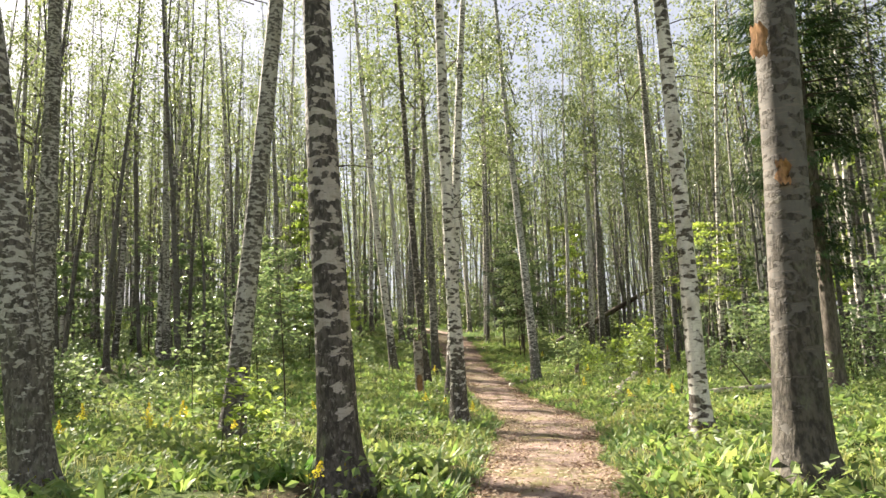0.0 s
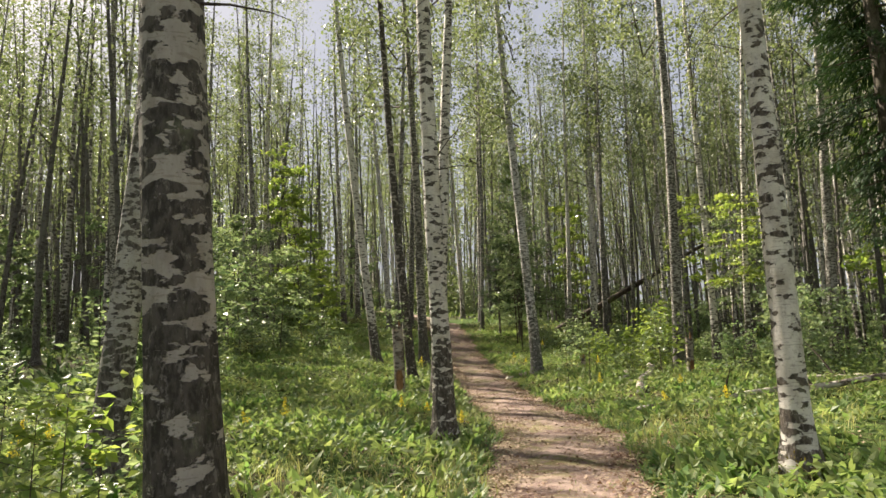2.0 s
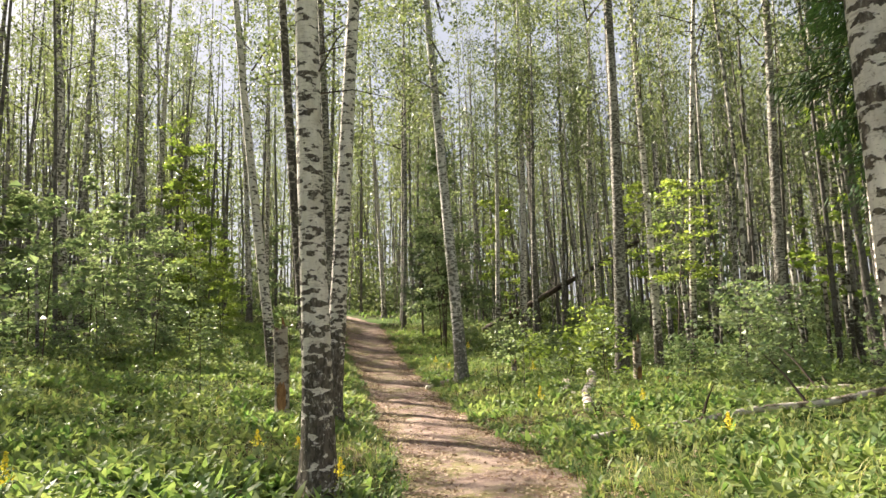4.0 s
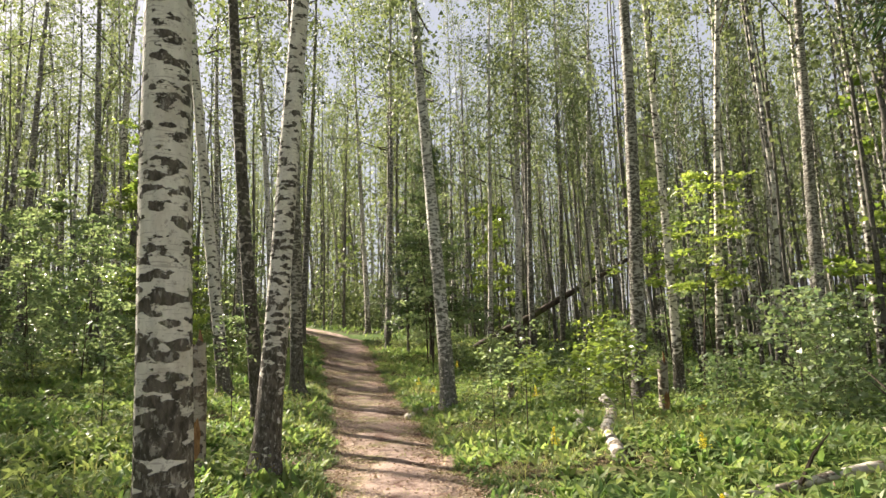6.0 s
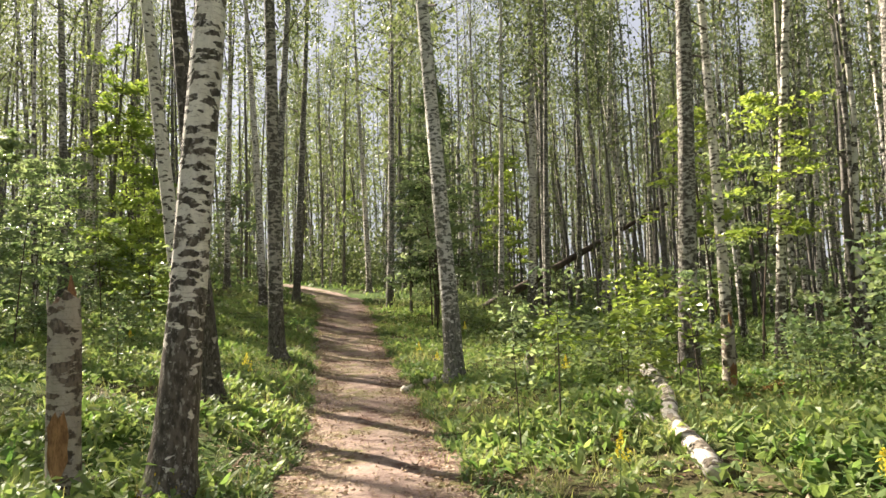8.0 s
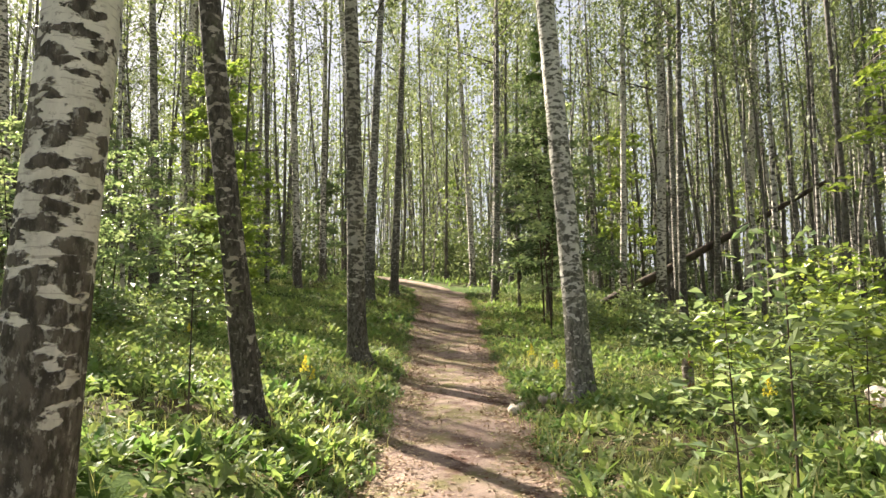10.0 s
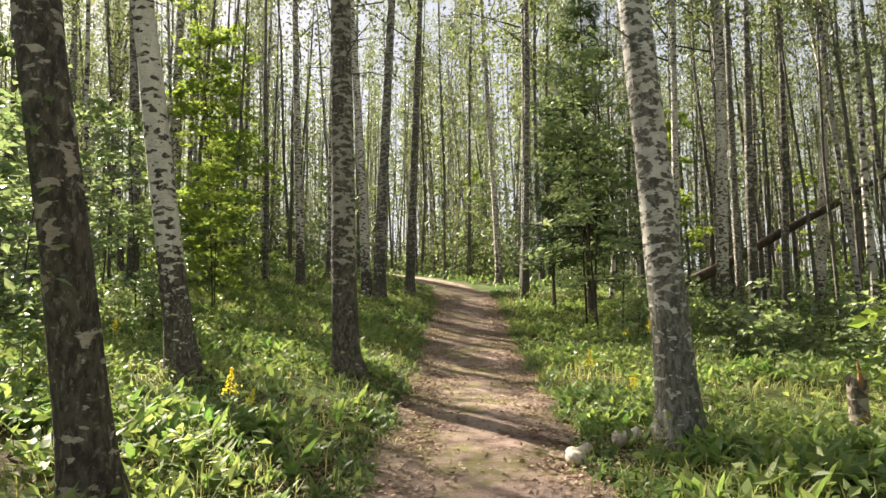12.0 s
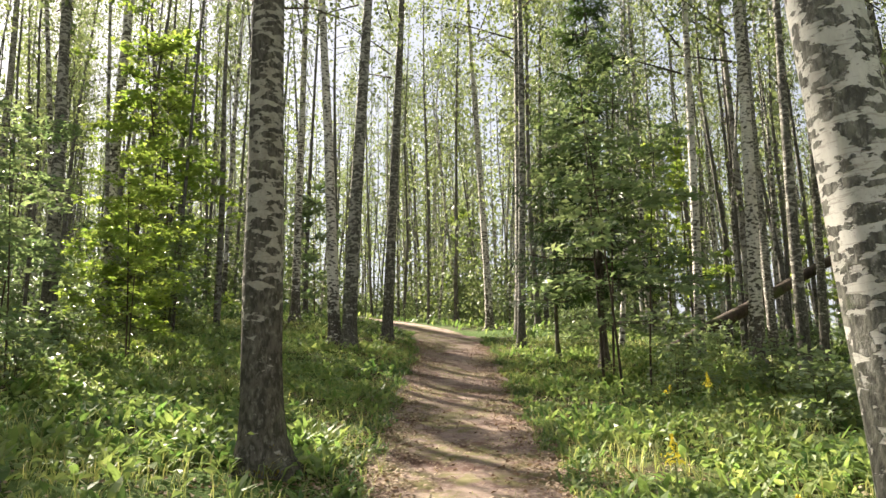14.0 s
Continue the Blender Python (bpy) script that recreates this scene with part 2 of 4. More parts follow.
# lit copy of NEEDLE: sunlight on the boughs put into a lighter colour
NEEDLE_LIT = leaf_material("sunlit_spruce_needle", (0.03, 0.065, 0.02), (0.08, 0.13, 0.035), 0.25, 0.3, 0.5)
PETAL = leaf_material("yellow_petal", (0.70, 0.58, 0.04), (0.85, 0.75, 0.12), 0.3)
LITTER = leaf_material("dry_leaf", (0.13, 0.065, 0.035), (0.52, 0.42, 0.31), 0.1, 0.2, 0.7)
FLOOR = ground_material()
EARTH = path_material()


# ---------------------------------------------------------------- mesh helpers
def mesh(name, verts, faces, material, smooth=False):
    me = bpy.data.meshes.new(name)
    me.from_pydata(verts if isinstance(verts, list) else np.asarray(verts).tolist(), [], faces if isinstance(faces, list) else np.asarray(faces).tolist())
    me.materials.append(material)
    if smooth:
        me.shade_smooth()
    return me


def part(name, me, parent, label=""):
    ob = new(name, me)
    ob.parent = parent
    return tagged(ob, label) if label else ob


class Shape:
    """Collects tubes and leaves as plain lists."""

    def __init__(self):
        self.v, self.f = [], []

    def tube(self, pts, radii, sides=6, cap=True):
        pts = [Vector(p) for p in pts]
        start = len(self.v)
        ref = Vector((1, 0, 0)) if abs((pts[-1] - pts[0]).normalized().x) < 0.8 else Vector((0, 1, 0))
        for i, p in enumerate(pts):
            d = (pts[min(i + 1, len(pts) - 1)] - pts[max(i - 1, 0)]).normalized()
            u = d.cross(ref).normalized()
            w = d.cross(u)
            r = radii[i]
            for s in range(sides):
                a = 2 * math.pi * s / sides
                rr = r[s] if hasattr(r, "__len__") else r
                q = p + u * (math.cos(a) * rr) + w * (math.sin(a) * rr)
                self.v.append((q.x, q.y, q.z))
        for i in range(len(pts) - 1):
            for s in range(sides):
                a, b = start + i * sides + s, start + i * sides + (s + 1) % sides
                self.f.append((a, b, b + sides, a + sides))
        if cap:
            self.f.append(tuple(start + s for s in range(sides - 1, -1, -1)))
            self.f.append(tuple(start + (len(pts) - 1) * sides + s for s in range(sides)))

    def leaves(self, centres, length, width, r, flat=0.0, simple=False):
        """Pointed leaves folded along the midrib, at random turns. flat: how far they lie level."""
        c = np.asarray(centres)
        n = len(c)
        d = r.normal(size=(n, 3))
        d[:, 2] *= 1 - flat
        d /= np.linalg.norm(d, axis=1)[:, None]
        up = r.normal(size=(n, 3)) * (1 - flat * 0.8) + np.array((0, 0, 1.2 * flat))
        s = np.cross(d, up)
        s /= np.linalg.norm(s, axis=1)[:, None] + 1e-9
        nn = np.cross(s, d)
        k = r.uniform(0.7, 1.3, (n, 1))
        L, W = length * k, width * k
        if simple:
            tri = np.stack([c - d * L * 0.5 + s * W * 0.25, c + s * W * 0.5 + d * L * 0.5, c - s * W * 0.5 + d * L * 0.2], axis=1).reshape(-1, 3)
            i = len(self.v) + 3 * np.arange(n)
            self.v.extend(map(tuple, tri.tolist()))
            self.f.extend(map(tuple, np.stack([i, i + 1, i + 2], 1).tolist()))
            return
        quad = np.stack([c - d * L * 0.5, c + s * W * 0.5 + nn * W * 0.18 - d * L * 0.05, c + d * L * 0.5 - nn * L * 0.1, c - s * W * 0.5 + nn * W * 0.18 - d * L * 0.05], axis=1).reshape(-1, 3)
        start = len(self.v)
        self.v.extend(map(tuple, quad.tolist()))
        i = start + 4 * np.arange(n)
        self.f.extend(map(tuple, np.stack([i, i + 1, i + 2], 1).tolist()))
        self.f.extend(map(tuple, np.stack([i, i + 2, i + 3], 1).tolist()))

    def blades(self, base, az, length, width, rise, droop, fine=False):
        """Arching blades with a narrow foot, a broad middle and a point; all arguments are arrays."""
        n = len(base)
        h = np.stack([np.cos(az), np.sin(az), np.zeros(n)], 1)
        s = np.stack([-np.sin(az), np.cos(az), np.zeros(n)], 1)
        z = np.array((0.0, 0.0, 1.0))
        L, W = length[:, None], width[:, None]
        cr, sr = np.cos(rise)[:, None], np.sin(rise)[:, None]
        mid = base + (h * cr + z * sr) * L * 0.5
        r2 = rise - droop
        tip = mid + (h * np.cos(r2)[:, None] + z * np.sin(r2)[:, None]) * L * 0.5
        if fine:
            up = np.cross(h, s)
            low, high = base * 0.45 + mid * 0.55, mid * 0.5 + tip * 0.5
            v = np.stack([base - s * W * 0.08, base + s * W * 0.08, low + s * W * 0.42, mid + s * W * 0.5, high + s * W * 0.33, tip, high - s * W * 0.33, mid - s * W * 0.5, low - s * W * 0.42,
                          mid - up * W * 0.14], 1).reshape(-1, 3)
            i = len(self.v) + 10 * np.arange(n)
            self.v.extend(map(tuple, v.tolist()))
            for ring in ((0, 1, 2, 9, 8), (2, 3, 4, 9), (4, 5, 6, 9), (6, 7, 8, 9)):
                self.f.extend(map(tuple, np.stack([i + q for q in ring], 1).tolist()))
            return
        v = np.stack([base - s * W * 0.15, base + s * W * 0.15, mid + s * W * 0.5, tip, mid - s * W * 0.5], 1).reshape(-1, 3)
        i = len(self.v) + 5 * np.arange(n)
        self.v.extend(map(tuple, v.tolist()))
        self.f.extend(map(tuple, np.stack([i, i + 1, i + 2, i + 4], 1).tolist()))
        self.f.extend(map(tuple, np.stack([i + 4, i + 2, i + 3], 1).tolist()))

    def mesh(self, name, material, smooth=False):
        return mesh(name, self.v, self.f, material, smooth)


# ---------------------------------------------------------------- ground and path
def path_centre(y):
    return np.interp(y, [-30, -6, 0, 3, 6, 8, 10.5, 13, 14.5, 16, 18, 20, 22, 25, 30, 35, 42, 46, 50, 56, 90], [-2, -0.6, 0.1, 0.5, 0.88, 1.12, 1.55, 1.93, 2.0, 1.88, 1.68, 1.68, 1.64, 1.5, 1.25, 0.95, 0.65, 0.1, -1.6, -6.5, -40.0])


def path_half(y):
    return np.interp(y, [-30, 6, 8, 10, 13, 20, 26, 33, 45, 60], [0.75, 0.74, 0.78, 0.92, 1.0, 0.94, 1.0, 1.15, 1.3, 1.3])


def rise(x, y):
    """The lay of the land."""
    x, y = np.asarray(x, float), np.asarray(y, float)
    a = np.clip(y, 22, 44) - 22
    b = np.clip(y, 44, 56) - 44
    z = 0.004 * a * a + 0.176 * b - (0.156 / 24) * b * b + 0.01 * np.clip(y - 56, 0, 200)
    e = np.clip((x - 5) / 8, 0, 1)
    z = z * (1 - 0.45 * e * e * (3 - 2 * e))
    hollow = np.clip((y - 7) / 4, 0, 1) * np.clip((26 - y) / 5, 0, 1)
    z = z - 0.19 * hollow * np.clip((3.2 - np.abs(x - path_centre(y))) / 1.8, 0, 1)
    s = np.clip((y - 12) / 14, 0, 1)
    s = s * s * (3 - 2 * s)
    return z + s * np.minimum(1.4, 0.12 * np.clip(1 - x, 0, None))


def bumps(x, y):
    return 0.05 * np.sin(1.1 * x + 0.7 * y + 1.0) + 0.04 * np.sin(1.9 * y - 1.3 * x) + 0.025 * np.sin(3.7 * x + 2.9 * y) + 0.02 * np.sin(4.3 * y - 3.1 * x + 2.0)


def ground_height(x, y):
    x, y = np.asarray(x, float), np.asarray(y, float)
    off = np.abs(x - path_centre(y)) / path_half(y)
    w = np.clip((off - 0.9) / 1.6, 0, 1)
    return rise(x, y) + w * (bumps(x, y) + 0.06) - 0.05 * np.clip(1.25 - off, 0, 0.3) / 0.3


def graded(lo, hi, step, far, growth=1.22):
    near = list(np.arange(lo, hi + 1e-6, step))
    s, a, b = step, lo, hi
    while b < far:
        s *= growth
        a, b = a - s, b + s
        near = [a, *near, b]
    return np.array(near)


xs, ys = graded(-10, 13, 0.22, 900), graded(-3, 48, 0.25, 900)
gx, gy = np.meshgrid(xs, ys)
gv = np.stack([gx, gy, ground_height(gx, gy)], 2).reshape(-1, 3)
idx = np.arange(gv.shape[0]).reshape(len(ys), len(xs))
gf = np.stack([idx[:-1, :-1], idx[:-1, 1:], idx[1:, 1:], idx[1:, :-1]], 2).reshape(-1, 4)
tagged(new("ground", mesh("ground", gv, gf, FLOOR, True)), "mossy brown forest floor with leaf litter", "ground", kind="structure")

py = np.arange(-12, 62, 0.12)
pu = np.linspace(-1, 1, 17)
yy, uu = np.meshgrid(py, pu, indexing="ij")
edge = 1.0 + 0.11 * np.sin(0.95 * yy + 2 * np.sign(uu)) + 0.10 * np.sin(2.3 * yy + 3 * np.sign(uu)) + 0.07 * np.sin(5.9 * yy + 1.7 * np.sign(uu)) + 0.05 * np.sin(13.1 * yy - np.sign(uu))
xx = path_centre(yy) + uu * path_half(yy) * 1.12 * edge
zz = rise(xx, yy) + 0.012 - 0.075 * np.abs(uu) ** 5 - 0.02 * np.exp(-((np.abs(uu) - 0.45) / 0.2) ** 2) + 0.008 * np.sin(5 * xx + 3 * yy) * np.sin(4 * yy - 2 * xx)
pv = np.stack([xx, yy, zz], 2).reshape(-1, 3)
idx = np.arange(pv.shape[0]).reshape(len(py), len(pu))
pf = np.stack([idx[:-1, :-1], idx[:-1, 1:], idx[1:, 1:], idx[1:, :-1]], 2).reshape(-1, 4)
tagged(new("path", mesh("path", pv, pf, EARTH, True)), "narrow trodden earth footpath, brown with mossy patches", "path", kind="structure")


def at_ground(x, y, z=0.0):
    return (x, y, float(ground_height(x, y)) + z)


# ---------------------------------------------------------------- birches
def trunk_mesh(r, dia, height, lean=(0, 0), bend=0.25, sides=14, material=BARK):
    s = Shape()
    hs = [-0.15, 0.0, 0.12, 0.3, 0.6, 1.0] + list(np.linspace(1.7, height, 20))
    ph = r.uniform(0, 6.28, 4)
    lumps = r.uniform(0.8, 1.3, sides)
    pts, radii = [], []
    for h in hs:
        t = max(h, 0) / height
        wob = bend * math.sin(1.7 * math.pi * t + ph[0]) - bend * math.sin(ph[0])
        wob2 = bend * math.sin(1.3 * math.pi * t + ph[1]) - bend * math.sin(ph[1])
        pts.append((lean[0] * h + wob * 0.6 * min(1, h / 3 + 0.2), lean[1] * h + wob2 * 0.6 * min(1, h / 3 + 0.2), h))
        flare = 1 + 0.55 * math.exp(-max(h, 0) / 0.16) + 0.16 * math.exp(-max(h, 0) / 0.8)
        rad = dia / 2 * flare * (1 - 0.86 * t ** 1.1)
        k = math.exp(-max(h, 0) / 0.25)
        radii.append([rad * (1 + (lumps[i] - 1) * k + 0.05 * math.sin(2.1 * h + 2.2 * i + ph[2])) for i in range(sides)])
    s.tube(pts, radii, sides)
    return s.mesh("trunk", material, True), pts


def limb_path(r, start, az, length, up):
    p = Vector(start)
    d = Vector((math.cos(az) * math.cos(up), math.sin(az) * math.cos(up), math.sin(up)))
    pts = [p.copy()]
    for i in range(5):
        d = (d + Vector((r.normal() * 0.12, r.normal() * 0.12, -0.10 + 0.05 * r.normal()))).normalized()
        p = p + d * (length / 5)
        pts.append(p.copy())
    return pts


def crown_meshes(seed, height, first, spread, leaves, leaf=0.10, low=0):
    """Limbs with hanging twigs (one mesh) and the leaves on them (another), round a trunk at the origin."""
    r = np.random.default_rng(seed)
    wood, green = Shape(), Shape()
    cs = []
    n = 15
    for i in range(n):
        t = (i + r.uniform(0, 1)) / n
        h = height * (first + (0.98 - first) * t)
        ln = spread * (1.05 - 0.75 * t) * r.uniform(0.6, 1.2)
        pts = limb_path(r, (0, 0, h), r.uniform(0, 6.28), ln, radians(r.uniform(25, 60)))
        rad = 0.028 * (1.1 - 0.7 * t)
        wood.tube([pts[0], pts[3], pts[5]], [rad, rad * 0.5, rad * 0.1], 4, False)
        for j in range(1, 6):
            for _ in range(1):
                q = limb_path(r, pts[j], r.uniform(0, 6.28), r.uniform(0.5, 1.3), radians(r.uniform(-40, 35)))
                wood.tube([q[0], q[4]], [rad * 0.3, rad * 0.1], 3, False)
                cs += [np.array(q[k]) for k in (2, 3, 4, 5)]
    for i in range(7):
        h = height * r.uniform(0.16, first)
        pts = limb_path(r, (0, 0, h), r.uniform(0, 6.28), r.uniform(0.5, 1.6), radians(r.uniform(5, 45)))
        wood.tube(pts[::2] + [pts[5]], [0.013 * (1 - 0.8 * q / 5) for q in (0, 2, 4, 5)], 3, False)
        if i < low:
            cs += [np.array(pts[k]) for k in (3, 4, 5)]
    cs = np.array(cs)
    pick = cs[r.integers(0, len(cs), leaves)] + r.normal(size=(leaves, 3)) * np.array((0.26, 0.26, 0.32))
    green.leaves(pick, leaf, leaf * 0.9, r, 0.0, True)
    return wood.mesh("branchwork", TWIG), green.mesh("crown", LEAF_BIRCH)


CROWNS = [crown_meshes(100 + i, 21.0, f, sp, 2500, 0.125) for i, (f, sp) in enumerate([(0.40, 3.0), (0.46, 2.5), (0.36, 2.7), (0.50, 3.2), (0.42, 2.2)])]

THIN = [crown_meshes(160 + i, 21.0, f, sp, 1900, 0.12, 3) for i, (f, sp) in enumerate([(0.42, 2.8), (0.48, 2.5), (0.38, 2.6)])]

FULL = [crown_meshes(130 + i, 21.0, f, sp, 2400, 0.15, 6) for i, (f, sp) in enumerate([(0.40, 3.0), (0.46, 2.6), (0.36, 2.8), (0.50, 3.2), (0.42, 2.4)])]


def birch(x, y, lean, dia, height, crown, seed, label, material=BARK, bend=0.2, turn=0.0):
    """A birch of its own shape: trunk, branches, crown."""
    r = np.random.default_rng(seed)
    tree = new("birch_tree")
    tree.location = at_ground(x, y)
    me, pts = trunk_mesh(r, dia, height, lean, bend, 16, material)
    part("trunk", me, tree)
    top = pts[-1]
    for name, m in zip(("branchwork", "crown"), FULL[crown % 5] if y > 44 and -3 < x < 5 else THIN[crown % 3] if -22 < x < -5 else CROWNS[crown % 5]):
        ob = part(name, m, tree)
        k = height / 21.0
        tagged(ob, kind="stuff")
        ob.matrix_local = Matrix(((k, 0, top[0] / height, 0), (0, k, top[1] / height, 0), (0, 0, k, 0), (0, 0, 0, 1))) @ Matrix.Rotation(turn, 4, "Z")
    return tagged(tree, label, "tree", "birches along the path")


PLAIN = "tall birch with white bark and dark scars"
PATH_BIRCHES = [
    # x, y, lean x, lean y, diameter, bark, label
    (-1.03, 6.23, -0.038, 0.0, 0.36, 2, "thick birch with broad dark scars beside the path"),
    (-3.20, 9.60, 0.073, 0.02, 0.32, 1, "slanting grey birch behind a leafy bush"),
    (-3.95, 6.35, -0.15, -0.03, 0.36, 1, "thick dark birch with a flared foot"),
    (0.21, 12.74, 0.000, 0.0, 0.30, 0, "slim white birch with black foot at the path's edge"),
    (3.55, 9.25, -0.009, 0.0, 0.26, 7, "clean white birch among broad green leaves"),
    (2.87, 5.40, 0.029, -0.016, 0.38, 3, "thick brownish birch with torn orange bark"),
    (0.06, 17.4, 0.080, 0.04, 0.31, 4, "leaning white birch with black fissured foot"),
    (3.40, 24.75, -0.043, 0.03, 0.36, 6, "grey birch with a dark mossy foot beside the path"),
    (-0.48, 27.65, -0.029, -0.016, 0.37, 5, "straight dark grey birch at the path's edge"),
    (-2.13, 26.1, -0.075, -0.11, 0.32, 4, "leaning white birch with a curved dark foot"),
    (-0.68, 22.18, -0.057, -0.12, 0.28, 2, "slim dark birch leaning over the plants"),
    (7.80, 23.75, -0.013, -0.09, 0.36, 1, "dark birch with white bands among the bushes"),
    (10.0, 26.05, 0.018, 0.01, 0.27, 0, "slim pale birch beside a broken stub"),
]
HILL_BIRCHES = [
    # x, y, lean x, lean y, diameter, bark, label
    (10.75, 25.3, 0.02, -0.14, 0.22, 0, PLAIN),
    (13.9, 25.4, 0.04, -0.02, 0.38, 1, PLAIN),
    (-2.25, 39.7, 0.039, 0.007, 0.40, 5, PLAIN),
    (-2.75, 40.2, -0.05, -0.01, 0.34, 0, PLAIN),
    (-1.69, 43.3, 0.033, 0.005, 0.36, 5, PLAIN),
    (1.84, 49.2, -0.03, 0.0, 0.32, 0, PLAIN),
    (2.86, 45.4, 0.035, 0.0, 0.38, 5, PLAIN),
    (-5.66, 42.0, -0.014, 0.0, 0.34, 0, PLAIN),
    (-5.10, 44.1, 0.0, 0.0, 0.30, 0, PLAIN),
    (9.0, 40.0, 0.036, -0.013, 0.38, 0, PLAIN),
    (13.8, 43.7, 0.07, -0.03, 0.38, 0, PLAIN),
    (12.0, 42.4, 0.04, -0.018, 0.26, 5, PLAIN),
]
SIDE_BIRCHES = [
    # x, y, lean x, lean y, diameter, bark, label
    (-8.3, 13.3, -0.045, 0.0, 0.42, 1, "thick grey birch at the edge of the glade"),
    (-12.0, 36.3, 0.013, 0.01, 0.34, 1, PLAIN),
    (-10.1, 40.7, 0.016, 0.007, 0.38, 0, PLAIN),
    (-10.3, 31.0, -0.05, -0.02, 0.36, 0, PLAIN),
    (-9.9, 38.0, -0.021, -0.007, 0.36, 5, PLAIN),
    (-10.4, 24.0, -0.037, -0.016, 0.28, 1, PLAIN),
    (-16.4, 43.9, -0.021, -0.015, 0.32, 1, PLAIN),
    (7.8, 41.0, 0.046, -0.009, 0.28, 0, PLAIN),
    (9.04, 37.5, 0.029, -0.008, 0.28, 5, PLAIN),
    (10.2, 41.7, 0.022, -0.006, 0.28, 1, PLAIN),
    (2.72, 42.2, 0.027, -0.002, 0.26, 5, PLAIN),
]
NEAR_BIRCHES = PATH_BIRCHES + HILL_BIRCHES + SIDE_BIRCHES
for i, (x, y, lx, ly, dia, dark, label) in enumerate(NEAR_BIRCHES):
    birch(x, y, (lx, ly), dia, (19 if y < 38 else 23) + 3 * ((i * 37) % 10) / 10, i, 500 + i, label, (BARK, BARK_DARK, BARK_SCARRED, BARK_BROWN, BARK_FOOT, BARK_UMBER, BARK_LICHEN, BARK_CLEAN)[dark], 0.12, i * 1.3)

# the grove: thirteen trees built once, then copied
templates = []
for i in range(13):
    r = np.random.default_rng(900 + i)
    t = new("birch_tree")
    me, pts = trunk_mesh(r, 0.27, 21.0, (r.normal() * 0.02, r.normal() * 0.02), 0.35, 9, BARK_FAR)
    part("trunk", me, t)
    for name, m in zip(("branchwork", "crown"), (CROWNS + FULL + THIN)[i]):
        ob = part(name, m, t)
        tagged(ob, kind="stuff")
        ob.matrix_local = Matrix(((1, 0, pts[-1][0] / 21, 0), (0, 1, pts[-1][1] / 21, 0), (0, 0, 1, 0), (0, 0, 0, 1)))
    tagged(t, "slender birch with grey-white bark in the grove", "tree", "birches of the grove")
    templates.append(t)

taken = [(x, y) for x, y, *_ in NEAR_BIRCHES] + [(8.6, 14.4), (4.5, 38.0), (-8.2, 40.3)]
spots = []
r = np.random.default_rng(21)
for _ in range(9000):
    x, y = r.uniform(-30, 34), r.uniform(-10, 66)
    off = abs(x - float(path_centre(y)))
    if off < 1.7 or (y < 46 and off < 8.5) or (y < 34 and off < 11) or (y < 4 and off < 5):
        continue
    if -24 < x < -7 and 33 < y < 56 and r.uniform() < 0.5:
        continue
    gap = 1.7 if y > 25 else 2.4
    if any((x - a) ** 2 + (y - b) ** 2 < gap * gap for a, b in taken):
        continue
    taken.append((x, y))
    spots.append((x, y))
    if len(spots) >= 255:
        break
used = set()
for i, (x, y) in enumerate(spots):
    j = i % 5 + (5 if (i % 3 and not (-24 < x < -7 and 30 < y < 50)) or (x < -8 and y < 27) else 0)
    if -24 < x < -5 and 6 < y < 52:
        j = 10 + i % 3
    src = templates[j]
    k, kw = r.uniform(0.78, 1.1) * (1.12 if y > 40 else 1.0), r.uniform(0.55, 1.1)
    m = Matrix.Translation(at_ground(x, y)) @ Matrix.Rotation(r.uniform(0, 6.28), 4, "Z") @ Matrix.Rotation(r.normal() * 0.035, 4, "X") @ Matrix.Diagonal((k * kw, k * kw, k, 1))
    if j in used:
        copy_thing(src, m)
    else:
        src.matrix_basis = m
        used.add(j)

# slender stems between them, past counting
thin, thin_leaves = Shape(), []
r = np.random.default_rng(77)
made = 0
while made < 800:
    x, y = r.uniform(-46, 50), r.uniform(20, 82)
    off = abs(x - float(path_centre(y)))
    if off < (10 if y < 36 else 5 if y < 47 else 2):
        continue
    z = float(ground_height(x, y))
    h, dia = r.uniform(13, 22), r.uniform(0.09, 0.22)
    dx, dy = r.normal() * 0.7, r.normal() * 0.7
    bx, by = r.normal() * 0.12, r.normal() * 0.12
    thin.tube([(x, y, z - 0.1), (x + dx * 0.2 + bx, y + dy * 0.2 + by, z + h * 0.25), (x + dx * 0.5 - bx, y + dy * 0.5, z + h * 0.55), (x + dx, y + dy, z + h)], [dia * 0.55, dia * 0.45, dia * 0.32, 0.012], 6, False)
    for _ in range(9):
        f = r.uniform(0.3, 0.95)
        a, ln = r.uniform(0, 6.28), r.uniform(0.6, 2.2) * (1.2 - f)
        p = Vector((x + dx * f, y + dy * f, z + h * f))
        thin.tube([p, p + Vector((math.cos(a) * ln * 0.6, math.sin(a) * ln * 0.6, ln * 0.8))], [0.018, 0.004], 3, False)
    n = 70 if y < 48 and x < 12 else 150
    t = r.uniform(0.3, 1.0, n)
    w = 1.25 * (1.2 - t)
    thin_leaves.append(np.stack([x + dx * t + r.normal(size=n) * w * 0.6, y + dy * t + r.normal(size=n) * w * 0.6, z + h * t], 1))
    made += 1
leafage = Shape()
leafage.leaves(np.concatenate(thin_leaves), 0.17, 0.15, r, 0.0, True)
tagged(new("slender_stem_foliage", leafage.mesh("slender_stem_foliage", LEAF_BIRCH)), "thin light green foliage on slender stems", "woods", kind="stuff")
tagged(new("slender_stems", thin.mesh("slender_stems", BARK_FAR, True)), "hundreds of slender grey stems between the birches", "woods", kind="stuff")

